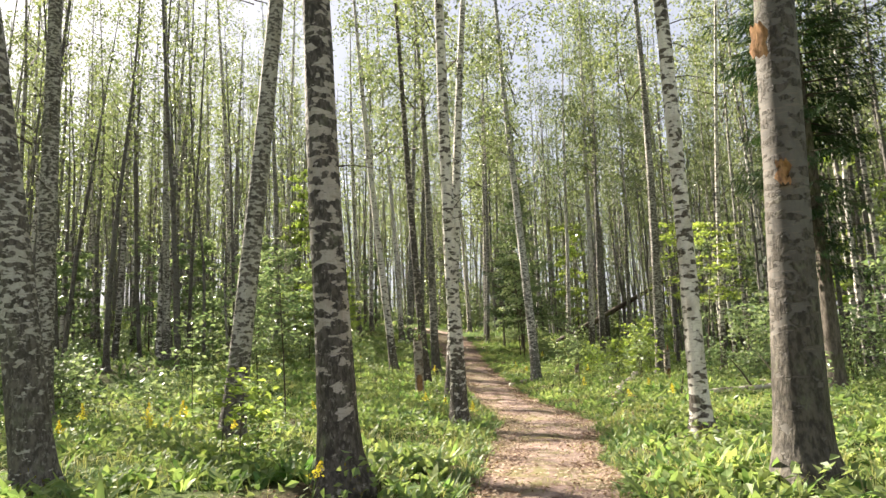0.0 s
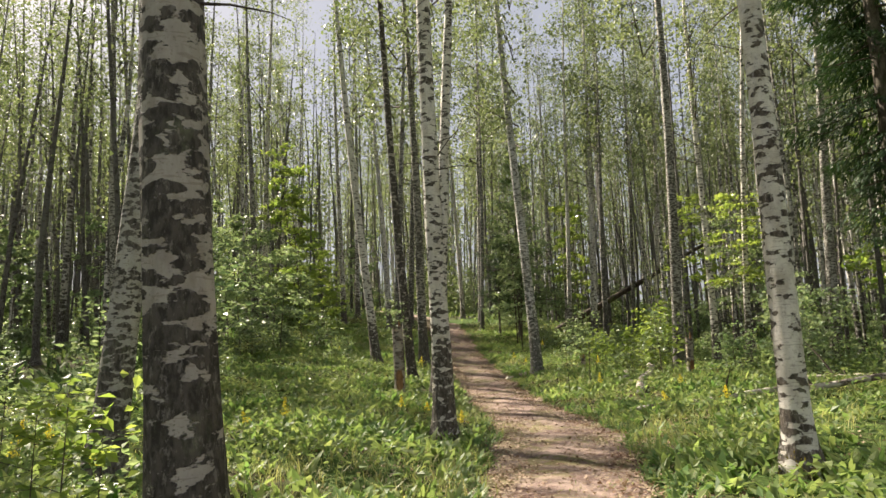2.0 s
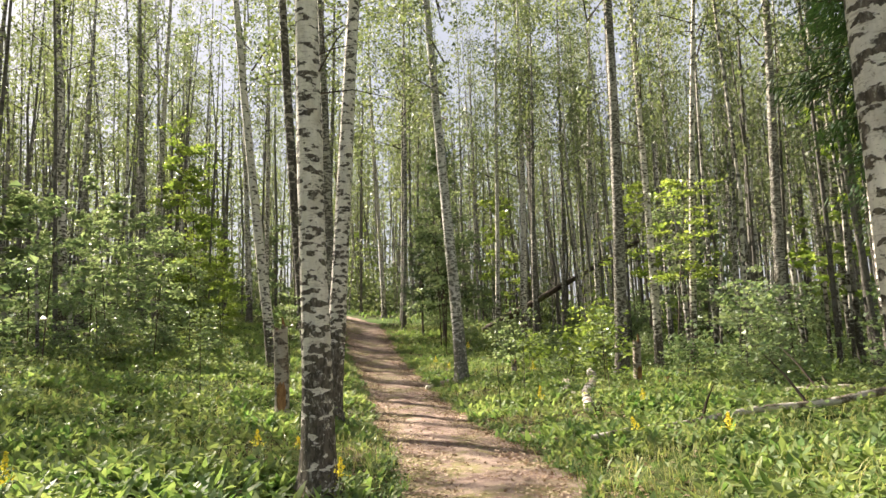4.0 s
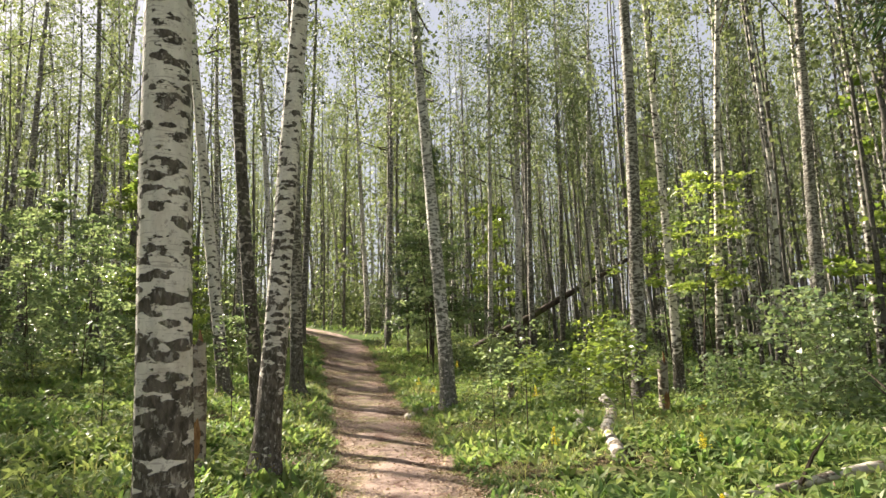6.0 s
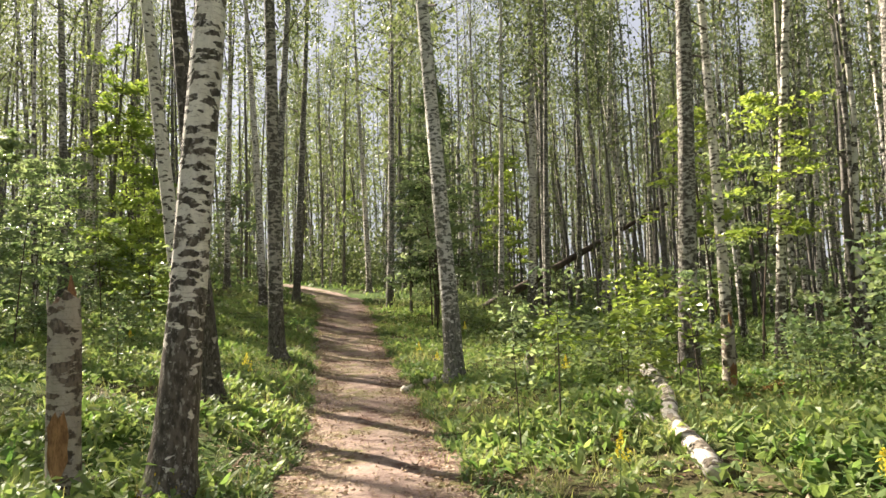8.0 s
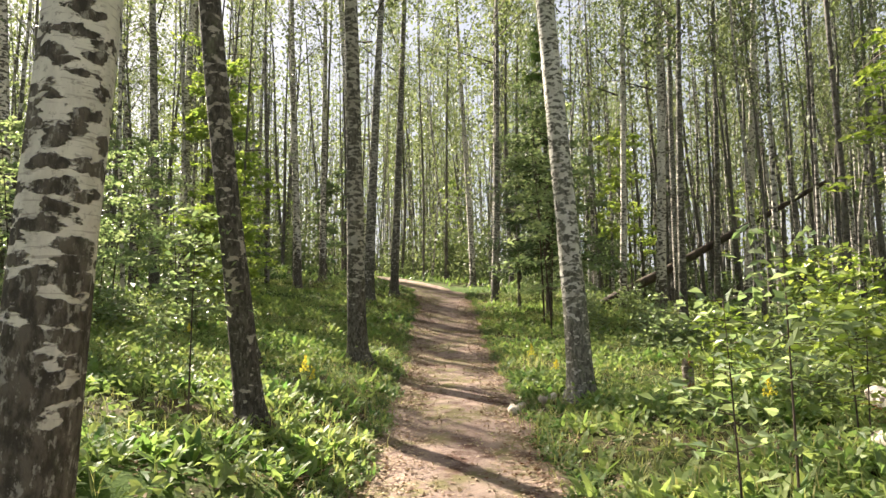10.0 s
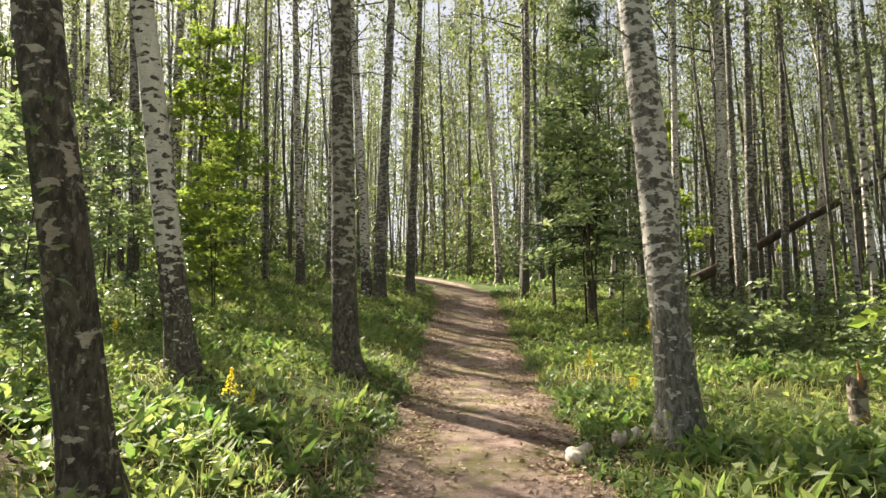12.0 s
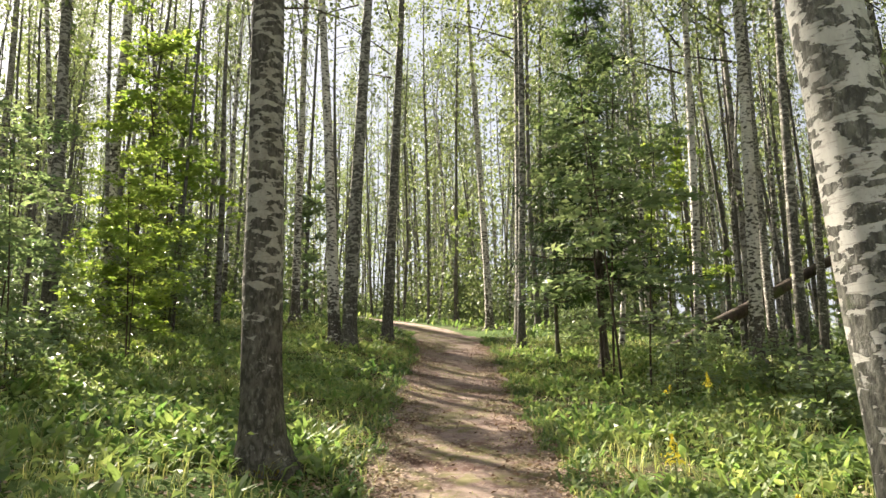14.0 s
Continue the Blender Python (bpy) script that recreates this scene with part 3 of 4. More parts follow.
# the far wood beyond: trunks and leaves that nobody could count
far_trunks, far_leaves = Shape(), Shape()
r = np.random.default_rng(33)
cs = []
for i in range(800):
    while True:
        x, y = (r.uniform(-75, 80), r.uniform(50, 125)) if i % 5 else (r.uniform(-75, 80), r.uniform(-45, 80))
        if x < -34 or x > 38 or y > 78 or y < -14:
            break
    z = float(ground_height(x, y))
    h, dia = r.uniform(21, 31), r.uniform(0.18, 0.36)
    dx, dy = r.normal() * 0.5, r.normal() * 0.5
    far_trunks.tube([(x, y, z - 0.1), (x + dx * 0.4, y + dy * 0.4, z + h * 0.4), (x + dx, y + dy, z + h)], [dia * 0.5, dia * 0.36, 0.03], 4, False)
    n = 190
    t = r.uniform(0.45, 1.0, n)
    w = 2.4 * (1.2 - t) + 0.5
    cs.append(np.stack([x + dx * t + r.normal(size=n) * w * 0.55, y + dy * t + r.normal(size=n) * w * 0.55, z + h * t + r.normal(size=n) * 0.3], 1))
far_leaves.leaves(np.concatenate(cs), 0.36, 0.33, r, 0.0, True)
tagged(new("far_wood_trunks", far_trunks.mesh("far_wood_trunks", BARK_FAR, True)), "many thin grey birch trunks far off", "woods", kind="stuff")
tagged(new("far_wood_foliage", far_leaves.mesh("far_wood_foliage", LEAF_BIRCH)), "hazy light green birch foliage far off", "woods", kind="stuff")


# ---------------------------------------------------------------- spruces
def spruce(x, y, height, radius, first, seed, label, material, trunk_dia, droop=0.5, density=1.0, shaded=0.0):
    """A spruce: straight trunk, whorls of drooping boughs, each with combs of needled twigs. shaded: metres of shortened boughs at the bottom."""
    r = np.random.default_rng(seed)
    tree = new("spruce_tree")
    tree.location = at_ground(x, y)
    me, _ = trunk_mesh(r, trunk_dia, height, (0, 0), 0.05, 10, BARK_GREY)
    part("trunk", me, tree)
    wood, green = Shape(), Shape()
    h = first
    while h < height * 0.985:
        t = (h - first) / (height - first)
        for _ in range(int(r.integers(4, 7))):
            az = r.uniform(0, 6.28)
            ln = radius * (1.02 - t) ** 0.8 * r.uniform(0.45, 1.2) * (0.35 + 0.65 * min(1.0, (h - first) / shaded) if shaded else 1.0) + 0.12
            n = 6
            p = Vector((0, 0, h + r.uniform(-0.12, 0.12)))
            up = 0.25 + 0.5 * t - droop * 0.5
            pts = [p.copy()]
            for q in range(n):
                up2 = up - droop * 0.25 * q / n + (0.35 if q > 3 else 0) * droop
                p = p + Vector((math.cos(az) * math.cos(up2), math.sin(az) * math.cos(up2), math.sin(up2))) * (ln / n)
                pts.append(p.copy())
            wood.tube(pts, [0.022 * ln / 2 * (1 - 0.85 * q / n) + 0.003 for q in range(n + 1)], 4, False)
            side = Vector((-math.sin(az), math.cos(az), 0))
            m = int(ln * 11 * density) + 4
            base, azs, lens = [], [], []
            for k in range(m):
                f = r.uniform(0.12, 1.0)
                i = min(int(f * n), n - 1)
                q = pts[i].lerp(pts[i + 1], f * n - i)
                w = ln * 0.32 * (1.15 - f) + 0.10
                for sgn in (-1, 1):
                    steps = max(2, int(w / 0.075))
                    for s_ in range(steps):
                        g = (s_ + r.uniform(0, 1)) / steps
                        c = q + side * (sgn * w * g) + Vector((math.cos(az), math.sin(az), 0)) * (w * g * 0.5) + Vector((0, 0, -w * g * (0.25 + 0.9 * droop * r.uniform(0.2, 1.0))))
                        base.append(c)
                        azs.append(az + sgn * r.uniform(0.3, 1.1))
                        lens.append(r.uniform(0.12, 0.22))
            b = np.array([tuple(c) for c in base])
            green.blades(b, np.array(azs), np.array(lens), r.uniform(0.02, 0.042, len(b)), r.uniform(-0.9, 0.2, len(b)), r.uniform(0.0, 0.5, len(b)))
        h += r.uniform(0.26, 0.42) * (1 if t < 0.7 else 0.7)
    tagged(part("boughwork", wood.mesh("boughwork", TWIG), tree), kind="stuff")
    tagged(part("needle_foliage", green.mesh("needle_foliage", material), tree), kind="stuff")
    return tagged(tree, label, "tree")


spruce(8.6, 14.4, 18.0, 2.4, 3.0, 41, "big dark green spruce with drooping boughs", NEEDLE, 0.34, 0.95, 1.3, 5.0)
spruce(4.5, 38.0, 11.0, 2.2, 2.2, 42, "dark green spruce beside the path", NEEDLE_LIT, 0.2, 0.55, 1.25)
spruce(3.6, 40.0, 6.0, 1.3, 1.6, 43, "small dark spruce behind a larger one", NEEDLE, 0.12, 0.3, 0.9)


# ---------------------------------------------------------------- leafy saplings and shrubs
def sapling_meshes(seed, height, radius, leaves, leaf, material, bare=0.35, stems=1, tiers=9, simple=False, slope=40):
    """Thin stems, spreading twigs and flat-lying leaves in tiers. Returns stem, twigs and foliage meshes."""
    r = np.random.default_rng(seed)
    stem, twig, green = Shape(), Shape(), Shape()
    cs = []
    for s_ in range(stems):
        bx, by = (r.normal() * 0.12, r.normal() * 0.12) if stems > 1 else (0, 0)
        lx, ly = r.normal() * 0.07 * height, r.normal() * 0.07 * height
        hh = height * r.uniform(0.75, 1.0) if s_ else height
        pts = [(bx + lx * f ** 1.3, by + ly * f ** 1.3, hh * f - 0.05) for f in np.linspace(0, 1, 7)]
        rad = 0.004 + 0.0038 * hh
        stem.tube(pts, [rad * (1 - 0.8 * f) for f in np.linspace(0, 1, 7)], 5, False)
        for k in range(tiers):
            f = bare + (1 - bare) * (k + r.uniform(0, 1)) / tiers
            i = min(int(f * 6), 5)
            p0 = Vector(pts[i]).lerp(Vector(pts[i + 1]), f * 6 - i)
            for _ in range(3):
                ln = radius * (1.08 - 0.5 * (f - bare) / (1 - bare)) * r.uniform(0.5, 1.15)
                q = limb_path(r, p0, r.uniform(0, 6.28), ln, radians(r.uniform(0, slope)))
                twig.tube([q[0], q[5]], [rad * 0.35, 0.002], 3, False)
                cs += [np.array(q[j]) for j in (2, 3, 4, 4, 5, 5)]
    cs = np.array(cs)
    pick = cs[r.integers(0, len(cs), leaves)] + r.normal(size=(leaves, 3)) * np.array((0.13, 0.13, 0.05)) * min(1.0, 0.5 + radius * 0.5)
    green.leaves(pick, leaf, leaf * (0.75 if simple else 0.52), r, 0.65, simple)
    return stem.mesh("stem", TWIG, True), twig.mesh("twigwork", TWIG), green.mesh("foliage", material)


def sapling(name, meshes, x, y, turn, k, label, category, group):
    ob = new(name)
    for n, m in zip(("stem", "twigwork", "foliage"), meshes):
        q = part(n, m, ob)
        if n != "stem":
            tagged(q, kind="stuff")
    ob.matrix_basis = Matrix.Translation(at_ground(x, y)) @ Matrix.Rotation(turn, 4, "Z") @ Matrix.Scale(k, 4)
    return tagged(ob, label, category, group)


# tall bright young trees
ROWAN = [sapling_meshes(60, 7.5, 1.9, 6200, 0.165, LEAF_BRIGHT, 0.12, 2, 16), sapling_meshes(61, 5.0, 1.35, 1000, 0.17, LEAF_SHRUB, 0.22, 1, 9, slope=18), sapling_meshes(62, 6.0, 1.3, 950, 0.17, LEAF_BRIGHT, 0.42, 1, 10), sapling_meshes(63, 8.0, 1.5, 2100, 0.16, LEAF_SHRUB, 0.45, 2, 12)]
for kind, x, y, k, label in [
    (0, -8.2, 40.35, 1.38, "tall young rowan with bright yellow-green leaves"),
    (0, -5.4, 33.8, 0.62, "young rowan with bright yellow-green leaves"),
    (1, -8.7, 30.0, 1.0, "leafy young tree in the undergrowth"),
    (1, -9.3, 35.5, 1.1, "leafy young tree in the undergrowth"),
    (1, -6.6, 29.0, 0.8, "leafy young tree in the undergrowth"),
    (2, 9.9, 24.6, 1.0, "thin young maple with bright sunlit leaves"),
    (2, 10.6, 27.4, 1.1, "thin young maple with bright sunlit leaves"),
    (1, 12.6, 28.5, 1.2, "leafy young tree in the undergrowth"),
    (1, 4.15, 34.4, 1.15, "pale leafy rowan in front of a spruce"),
    (1, 4.9, 35.3, 1.1, "pale leafy rowan in front of a spruce"),
    (1, -5.6, 26.2, 0.8, "leafy young tree in the undergrowth"),
    (1, -7.4, 27.4, 0.9, "leafy young tree in the undergrowth"),
    (1, -6.0, 31.6, 0.85, "leafy young tree in the undergrowth"),
    (1, -8.6, 33.0, 1.0, "leafy young tree in the undergrowth"),
    (1, -10.6, 29.2, 1.05, "leafy young tree in the undergrowth"),
    (3, 4.35, 36.0, 1.0, "tall rowan with light green leaves before a spruce"),
    (1, -7.2, 23.0, 0.85, "leafy young tree in the undergrowth"),
    (1, -12.5, 27.0, 1.0, "leafy young tree in the undergrowth"),
    (1, -4.6, 15.8, 0.55, "leafy young tree at the glade's edge"),
]:
    sapling("young_tree", ROWAN[kind], x, y, x * 2.1 + y, k, label, "tree", "young trees of the undergrowth")

UNDER = [sapling_meshes(64 + i, h, rad, 1500, 0.21, mat, 0.2, 1, 12, True) for i, (h, rad, mat) in enumerate([(6.0, 1.5, LEAF_SHRUB), (8.0, 1.7, LEAF_BRIGHT), (4.5, 1.4, LEAF_SHRUB)])]
r = np.random.default_rng(14)
made = 0
while made < 34:
    x, y = r.uniform(-26, 30), r.uniform(26, 66)
    off = abs(x - float(path_centre(y)))
    if off < (9 if y < 46 else 3.5) or (4 < x < 17 and y < 45):
        continue
    sapling("young_tree", UNDER[made % 3], x, y, r.uniform(0, 6.28), r.uniform(0.8, 1.25), "slender young leafy tree between the birches", "tree", "young trees of the undergrowth")
    made += 1

# slim saplings near the path
SLIM = [sapling_meshes(70, 2.0, 0.42, 130, 0.11, LEAF_SHRUB, 0.45, 1, 7), sapling_meshes(71, 1.3, 0.40, 120, 0.12, LEAF_SHRUB, 0.2, 1, 6), sapling_meshes(72, 3.0, 0.65, 260, 0.12, LEAF_SHRUB, 0.5, 1, 8), sapling_meshes(73, 1.5, 0.55, 190, 0.15, LEAF_BRIGHT, 0.3, 2, 6)]
for kind, x, y, k in [(2, -3.14, 12.6, 1.1), (3, -2.5, 7.4, 0.85), (1, -2.25, 7.7, 0.8), (0, 3.95, 19.55, 1.0), (0, 3.25, 18.7, 0.85), (3, 5.9, 21.9, 1.1), (3, 6.5, 21.4, 1.3), (1, 5.55, 27.9, 1.1), (2, -1.1, 21.5, 0.75), (1, 6.3, 27.2, 0.9), (0, 5.9, 19.8, 0.95), (3, 4.9, 23.4, 0.9), (3, 5.6, 25.0, 1.0), (0, 4.3, 37.0, 1.1), (0, 4.0, 30.8, 0.5), (1, -4.3, 12.0, 1.2), (1, -4.9, 10.6, 1.0), (0, -5.3, 13.5, 1.1), (1, -3.9, 14.4, 0.9), (0, -2.6, 19.5, 0.9), (1, 6.0, 10.5, 0.8), (1, -2.9, 24.4, 0.8)]:
    sapling("sapling", SLIM[kind], x, y, x * 3.7 + y, k, "slim green sapling with flat-lying leaves", "sapling", "saplings near the path")

SHRUBS = [sapling_meshes(80 + i, h, rad, n, lf, mat, 0.05, st, 8, True) for i, (h, rad, n, lf, mat, st) in enumerate([(1.6, 0.8, 850, 0.11, LEAF_SHRUB, 4), (2.4, 1.0, 1200, 0.12, LEAF_SHRUB, 4), (3.4, 1.2, 1500, 0.13, LEAF_SHRUB, 3), (1.1, 0.7, 600, 0.11, LEAF_SHRUB, 4), (2.8, 0.9, 1000, 0.13, LEAF_BRIGHT, 3)])]
r = np.random.default_rng(5)
shrub_src = []
count = 0
for _ in range(4000):
    x, y = r.uniform(-30, 32), r.uniform(4, 66)
    off = x - float(path_centre(y))
    near = 5.2 if (off > 0 and y > 20) else 7.0
    if abs(off) < near + (2.5 if y < 20 else 0) or (y > 47 and abs(off) < 4):
        continue
    if off < 0 and y < 21 and off > -9:
        continue
    open_view = 4 < x < 14 and 26 < y < 43
    i = int(r.integers(0, 5))
    k = r.uniform(0.7, 1.2)
    if abs(off) < 8 and i in (2, 4):
        i = 0
    if open_view or (-18 < x < -5 and y < 38):
        i = 3
    sapling("shrub", SHRUBS[i], x, y, r.uniform(0, 6.28), k, "leafy green shrub in the undergrowth", "shrub", "shrubs of the undergrowth")
    count += 1
    if count >= 200:
        break
for x, y, i, k in [(6.2, 23.9, 3, 0.9), (7.6, 25.4, 0, 0.9), (5.0, 33.5, 0, 0.9), (6.2, 31.0, 3, 1.0), (4.6, 43.0, 1, 0.9), (8.4, 21.0, 0, 0.9), (9.6, 20.4, 1, 1.0), (10.9, 21.5, 2, 0.8), (8.9, 18.6, 3, 1.1), (10.8, 17.2, 1, 0.9), (-5.8, 27.5, 3, 1.0), (-6.5, 25.5, 0, 0.9), (-5.0, 30.6, 3, 1.0), (7.9, 26.3, 4, 0.9), (9.8, 30.0, 4, 1.0)]:
    sapling("shrub", SHRUBS[i], x, y, x + y * 2, k, "leafy green shrub beside the glade", "shrub", "shrubs of the undergrowth")

# undergrowth of the far wood
far_shrubs = Shape()
r = np.random.default_rng(8)
cs = []
for _ in range(900):
    while True:
        x, y = r.uniform(-80, 85), r.uniform(-20, 120)
        if y > 58 or x < -24 or x > 26:
            break
    n = 90
    z = float(ground_height(x, y))
    h = r.uniform(1.2, 4.6)
    t = r.uniform(0, 1, n)
    cs.append(np.stack([x + r.normal(size=n) * 0.8, y + r.normal(size=n) * 0.8, z + h * t], 1))
crest = []
for _ in range(230):
    x, y = r.uniform(-16, 14), r.uniform(50, 76)
    if abs(x - float(path_centre(y))) < 2.6:
        continue
    n = 240
    h = r.uniform(1.5, 6.5)
    crest.append(np.stack([x + r.normal(size=n) * 0.6, y + r.normal(size=n) * 0.6, float(ground_height(x, y)) + h * r.uniform(0, 1, n)], 1))
far_shrubs.leaves(np.concatenate(cs), 0.40, 0.34, r, 0.3, True)
crest_shrubs = Shape()
crest_shrubs.leaves(np.concatenate(crest), 0.19, 0.15, r, 0.3, True)
tagged(new("crest_undergrowth", crest_shrubs.mesh("crest_undergrowth", LEAF_BIRCH)), "green undergrowth over the crest of the rise", "undergrowth", kind="stuff")
tagged(new("far_undergrowth", far_shrubs.mesh("far_undergrowth", LEAF_SHRUB)), "dense green undergrowth far between the trunks", "undergrowth", kind="stuff")


# ---------------------------------------------------------------- logs, stubs
def log(p, q, d0, d1, seed, label, material, branches=0):
    """A fallen trunk from p to q with a slight bow, broken ends and stubs of branches."""
    r = np.random.default_rng(seed)
    p, q = Vector(p), Vector(q)
    ob = new("fallen_log")
    ob.location = p
    s = Shape()
    n = 12
    side = (q - p).cross(Vector((0, 0, 1))).normalized()
    pts = [(q - p) * (i / n) + side * (0.06 * math.sin(i * 0.7 + seed)) + Vector((0, 0, 0.02 * math.sin(i * 1.3))) for i in range(n + 1)]
    radii = []
    for i in range(n + 1):
        rad = (d0 + (d1 - d0) * i / n) / 2
        radii.append([rad * r.uniform(0.88, 1.1) for _ in range(10)])
    s.tube(pts, radii, 10)
    part("bole", s.mesh("bole", material, True), ob)
    for _ in range(branches):
        i = int(r.integers(2, n - 1))
        b = Shape()
        d = Vector((r.normal(), r.normal(), abs(r.normal()) + 0.4)).normalized()
        ln = r.uniform(0.3, 1.1)
        b.tube([pts[i], pts[i] + d * ln * 0.5 + Vector((0, 0, 0.05)), pts[i] + d * ln], [0.025, 0.017, 0.005], 5)
        part("branch_stub", b.mesh("branch_stub", TWIG), ob)
    return tagged(ob, label, "log")


log(at_ground(3.6, 14.6, 0.16), at_ground(8.6, 15.0, 0.30), 0.07, 0.13, 1, "thin pale fallen birch lying in the grass", BARK_LOG, 2)
log(at_ground(6.75, 23.2, 0.30), at_ground(4.35, 16.9, 0.10), 0.25, 0.19, 2, "fallen birch log with peeling white bark", BARK_LOG, 0)
log(at_ground(5.2, 20.7, 0.16), at_ground(4.75, 18.9, 0.06), 0.15, 0.12, 3, "short pale piece of fallen birch", BARK_LOG)
log((7.2, 42.0, 1.55), (17.6, 43.8, 6.85), 0.44, 0.2, 4, "dark dead trunk leaning aslant among birches", DEAD, 6)
log(at_ground(7.9, 16.6, 0.10), at_ground(9.4, 17.1, 0.12), 0.16, 0.12, 5, "grey broken branch wood in the grass", PALE, 3)
log(at_ground(2.30, 24.15, 0.07), at_ground(2.45, 24.55, 0.08), 0.13, 0.09, 6, "pale rotten chunk of birch at the path's edge", PALE)
log(at_ground(2.72, 24.55, 0.09), at_ground(2.95, 24.75, 0.10), 0.12, 0.10, 7, "pale rotten chunk of birch at the path's edge", PALE)


def stub(x, y, height, dia, lean, seed, label):
    """A standing broken stem with a jagged top and a rotten patch."""
    r = np.random.default_rng(seed)
    ob = new("tree_stub")
    ob.location = at_ground(x, y)
    s = Shape()
    hs = [-0.1, 0.0, 0.1, 0.3, 0.6, 0.85, 1.0]
    sides = 14
    jag = r.uniform(-0.09, 0.05, sides)
    s.tube([(lean[0] * h * height, lean[1] * h * height, h * height) for h in hs], [[dia / 2 * (1 + 0.3 * math.exp(-max(h, 0) * height / 0.12)) * r.uniform(0.92, 1.07) for _ in range(sides)] for h in hs], sides, False)
    for i in range(sides):
        a = s.v[-sides + i]
        s.v[-sides + i] = (a[0], a[1], a[2] + jag[i])
    part("bark", s.mesh("bark", BARK_STUB, True), ob)
    c = Shape()
    c.tube([(lean[0] * h, lean[1] * h, h) for h in (0.02, height * 0.5, height - 0.16)], [dia * 0.46] * 3, 12)
    part("core", c.mesh("core", ROT, True), ob)
    t = Shape()
    t.tube([(lean[0] * height + dia * 0.2, 0, height - 0.15), (lean[0] * height + dia * 0.22, 0, height + 0.02), (lean[0] * height + dia * 0.16, 0.01, height + 0.16)], [dia * 0.2, dia * 0.14, 0.005], 6)
    part("splinter", t.mesh("splinter", ROT), ob)
    w = Shape()
    n = 6
    zs = np.linspace(height * 0.12, height * 0.42, n)
    for i, z in enumerate(zs):
        for j in range(5):
            a = -1.5 + 0.28 * (j - 2) * (1.0 if 0 < i < n - 1 else 0.5) + 0.1 * math.sin(3 * i)
            rr = dia / 2 * 1.09 + 0.004
            w.v.append((lean[0] * z + math.cos(a) * rr, lean[1] * z + math.sin(a) * rr, z + 0.03 * math.sin(2 * j)))
    for i in range(n - 1):
        for j in range(4):
            q = i * 5 + j
            w.f.append((q, q + 1, q + 6, q + 5))
    part("bare_wood", w.mesh("bare_wood", ROT, True), ob, "orange rotten wood where the bark is gone")
    return tagged(ob, label, "stump")


stub(-0.75, 17.45, 1.62, 0.245, (-0.02, 0.0), 11, "broken birch stub with orange rotten wood")
stub(7.24, 21.4, 1.1, 0.20, (0.03, 0.0), 12, "short broken birch stub with reddish top")
stub(4.9, 24.6, 0.55, 0.16, (0.0, 0.0), 13, "low rotten stub among the herbs")


# ---------------------------------------------------------------- goldenrod
def goldenrod_meshes(seed, height):
    r = np.random.default_rng(seed)
    stem, leaf, flower = Shape(), Shape(), Shape()
    lx, ly = r.normal() * 0.05, r.normal() * 0.05
    stem.tube([(0, 0, -0.03), (lx * 0.4, ly * 0.4, height * 0.5), (lx, ly, height)], [0.006, 0.005, 0.002], 5)
    n = 16
    h = r.uniform(0.08, 0.7, n) * height
    leaf.blades(np.stack([lx * h / height, ly * h / height, h], 1), r.uniform(0, 6.28, n), r.uniform(0.07, 0.13, n), r.uniform(0.014, 0.026, n), r.uniform(0.2, 0.8, n), r.uniform(0.3, 0.9, n))
    m = 90
    t = r.uniform(0, 1, m)
    hh = height * (0.70 + 0.30 * t)
    w = 0.032 * (1.1 - t)
    flower.leaves(np.stack([lx * hh / height + r.normal(size=m) * w, ly * hh / height + r.normal(size=m) * w, hh], 1), 0.024, 0.018, r)
    return stem.mesh("stem", LEAF_HERB), leaf.mesh("foliage", LEAF_HERB), flower.mesh("flower_spike", PETAL)


RODS = [goldenrod_meshes(90 + i, h) for i, h in enumerate((0.55, 0.7, 0.45))]
for i, (x, y) in enumerate([(-5.13, 8.49), (-4.95, 8.88), (-4.24, 9.68), (-4.07, 10.19), (-3.78, 8.23), (-1.2, 5.6), (-4.2, 9.4), (-3.74, 9.1), (-0.05, 13.6), (-0.39, 13.2), (-1.74, 10.92), (-2.26, 11.49), (0.42, 12.0), (4.64, 21.48), (3.77, 13.28), (3.01, 25.35), (2.85, 26.54), (-0.53, 23.97), (-3.65, 27.11), (4.58, 30.88), (4.31, 32.28), (4.27, 12.35), (-0.47, 23.55), (-2.9, 8.9), (4.9, 15.6), (3.4, 16.4)]):
    ob = new("goldenrod")
    for n, m in zip(("stem", "foliage", "flower_spike"), RODS[i % 3]):
        tagged(part(n, m, ob), kind="" if n == "stem" else "stuff")
    ob.matrix_basis = Matrix.Translation(at_ground(x, y)) @ Matrix.Rotation(i * 1.7, 4, "Z")
    tagged(ob, "goldenrod with a spike of yellow flowers", "flower", "goldenrods among the herbs")


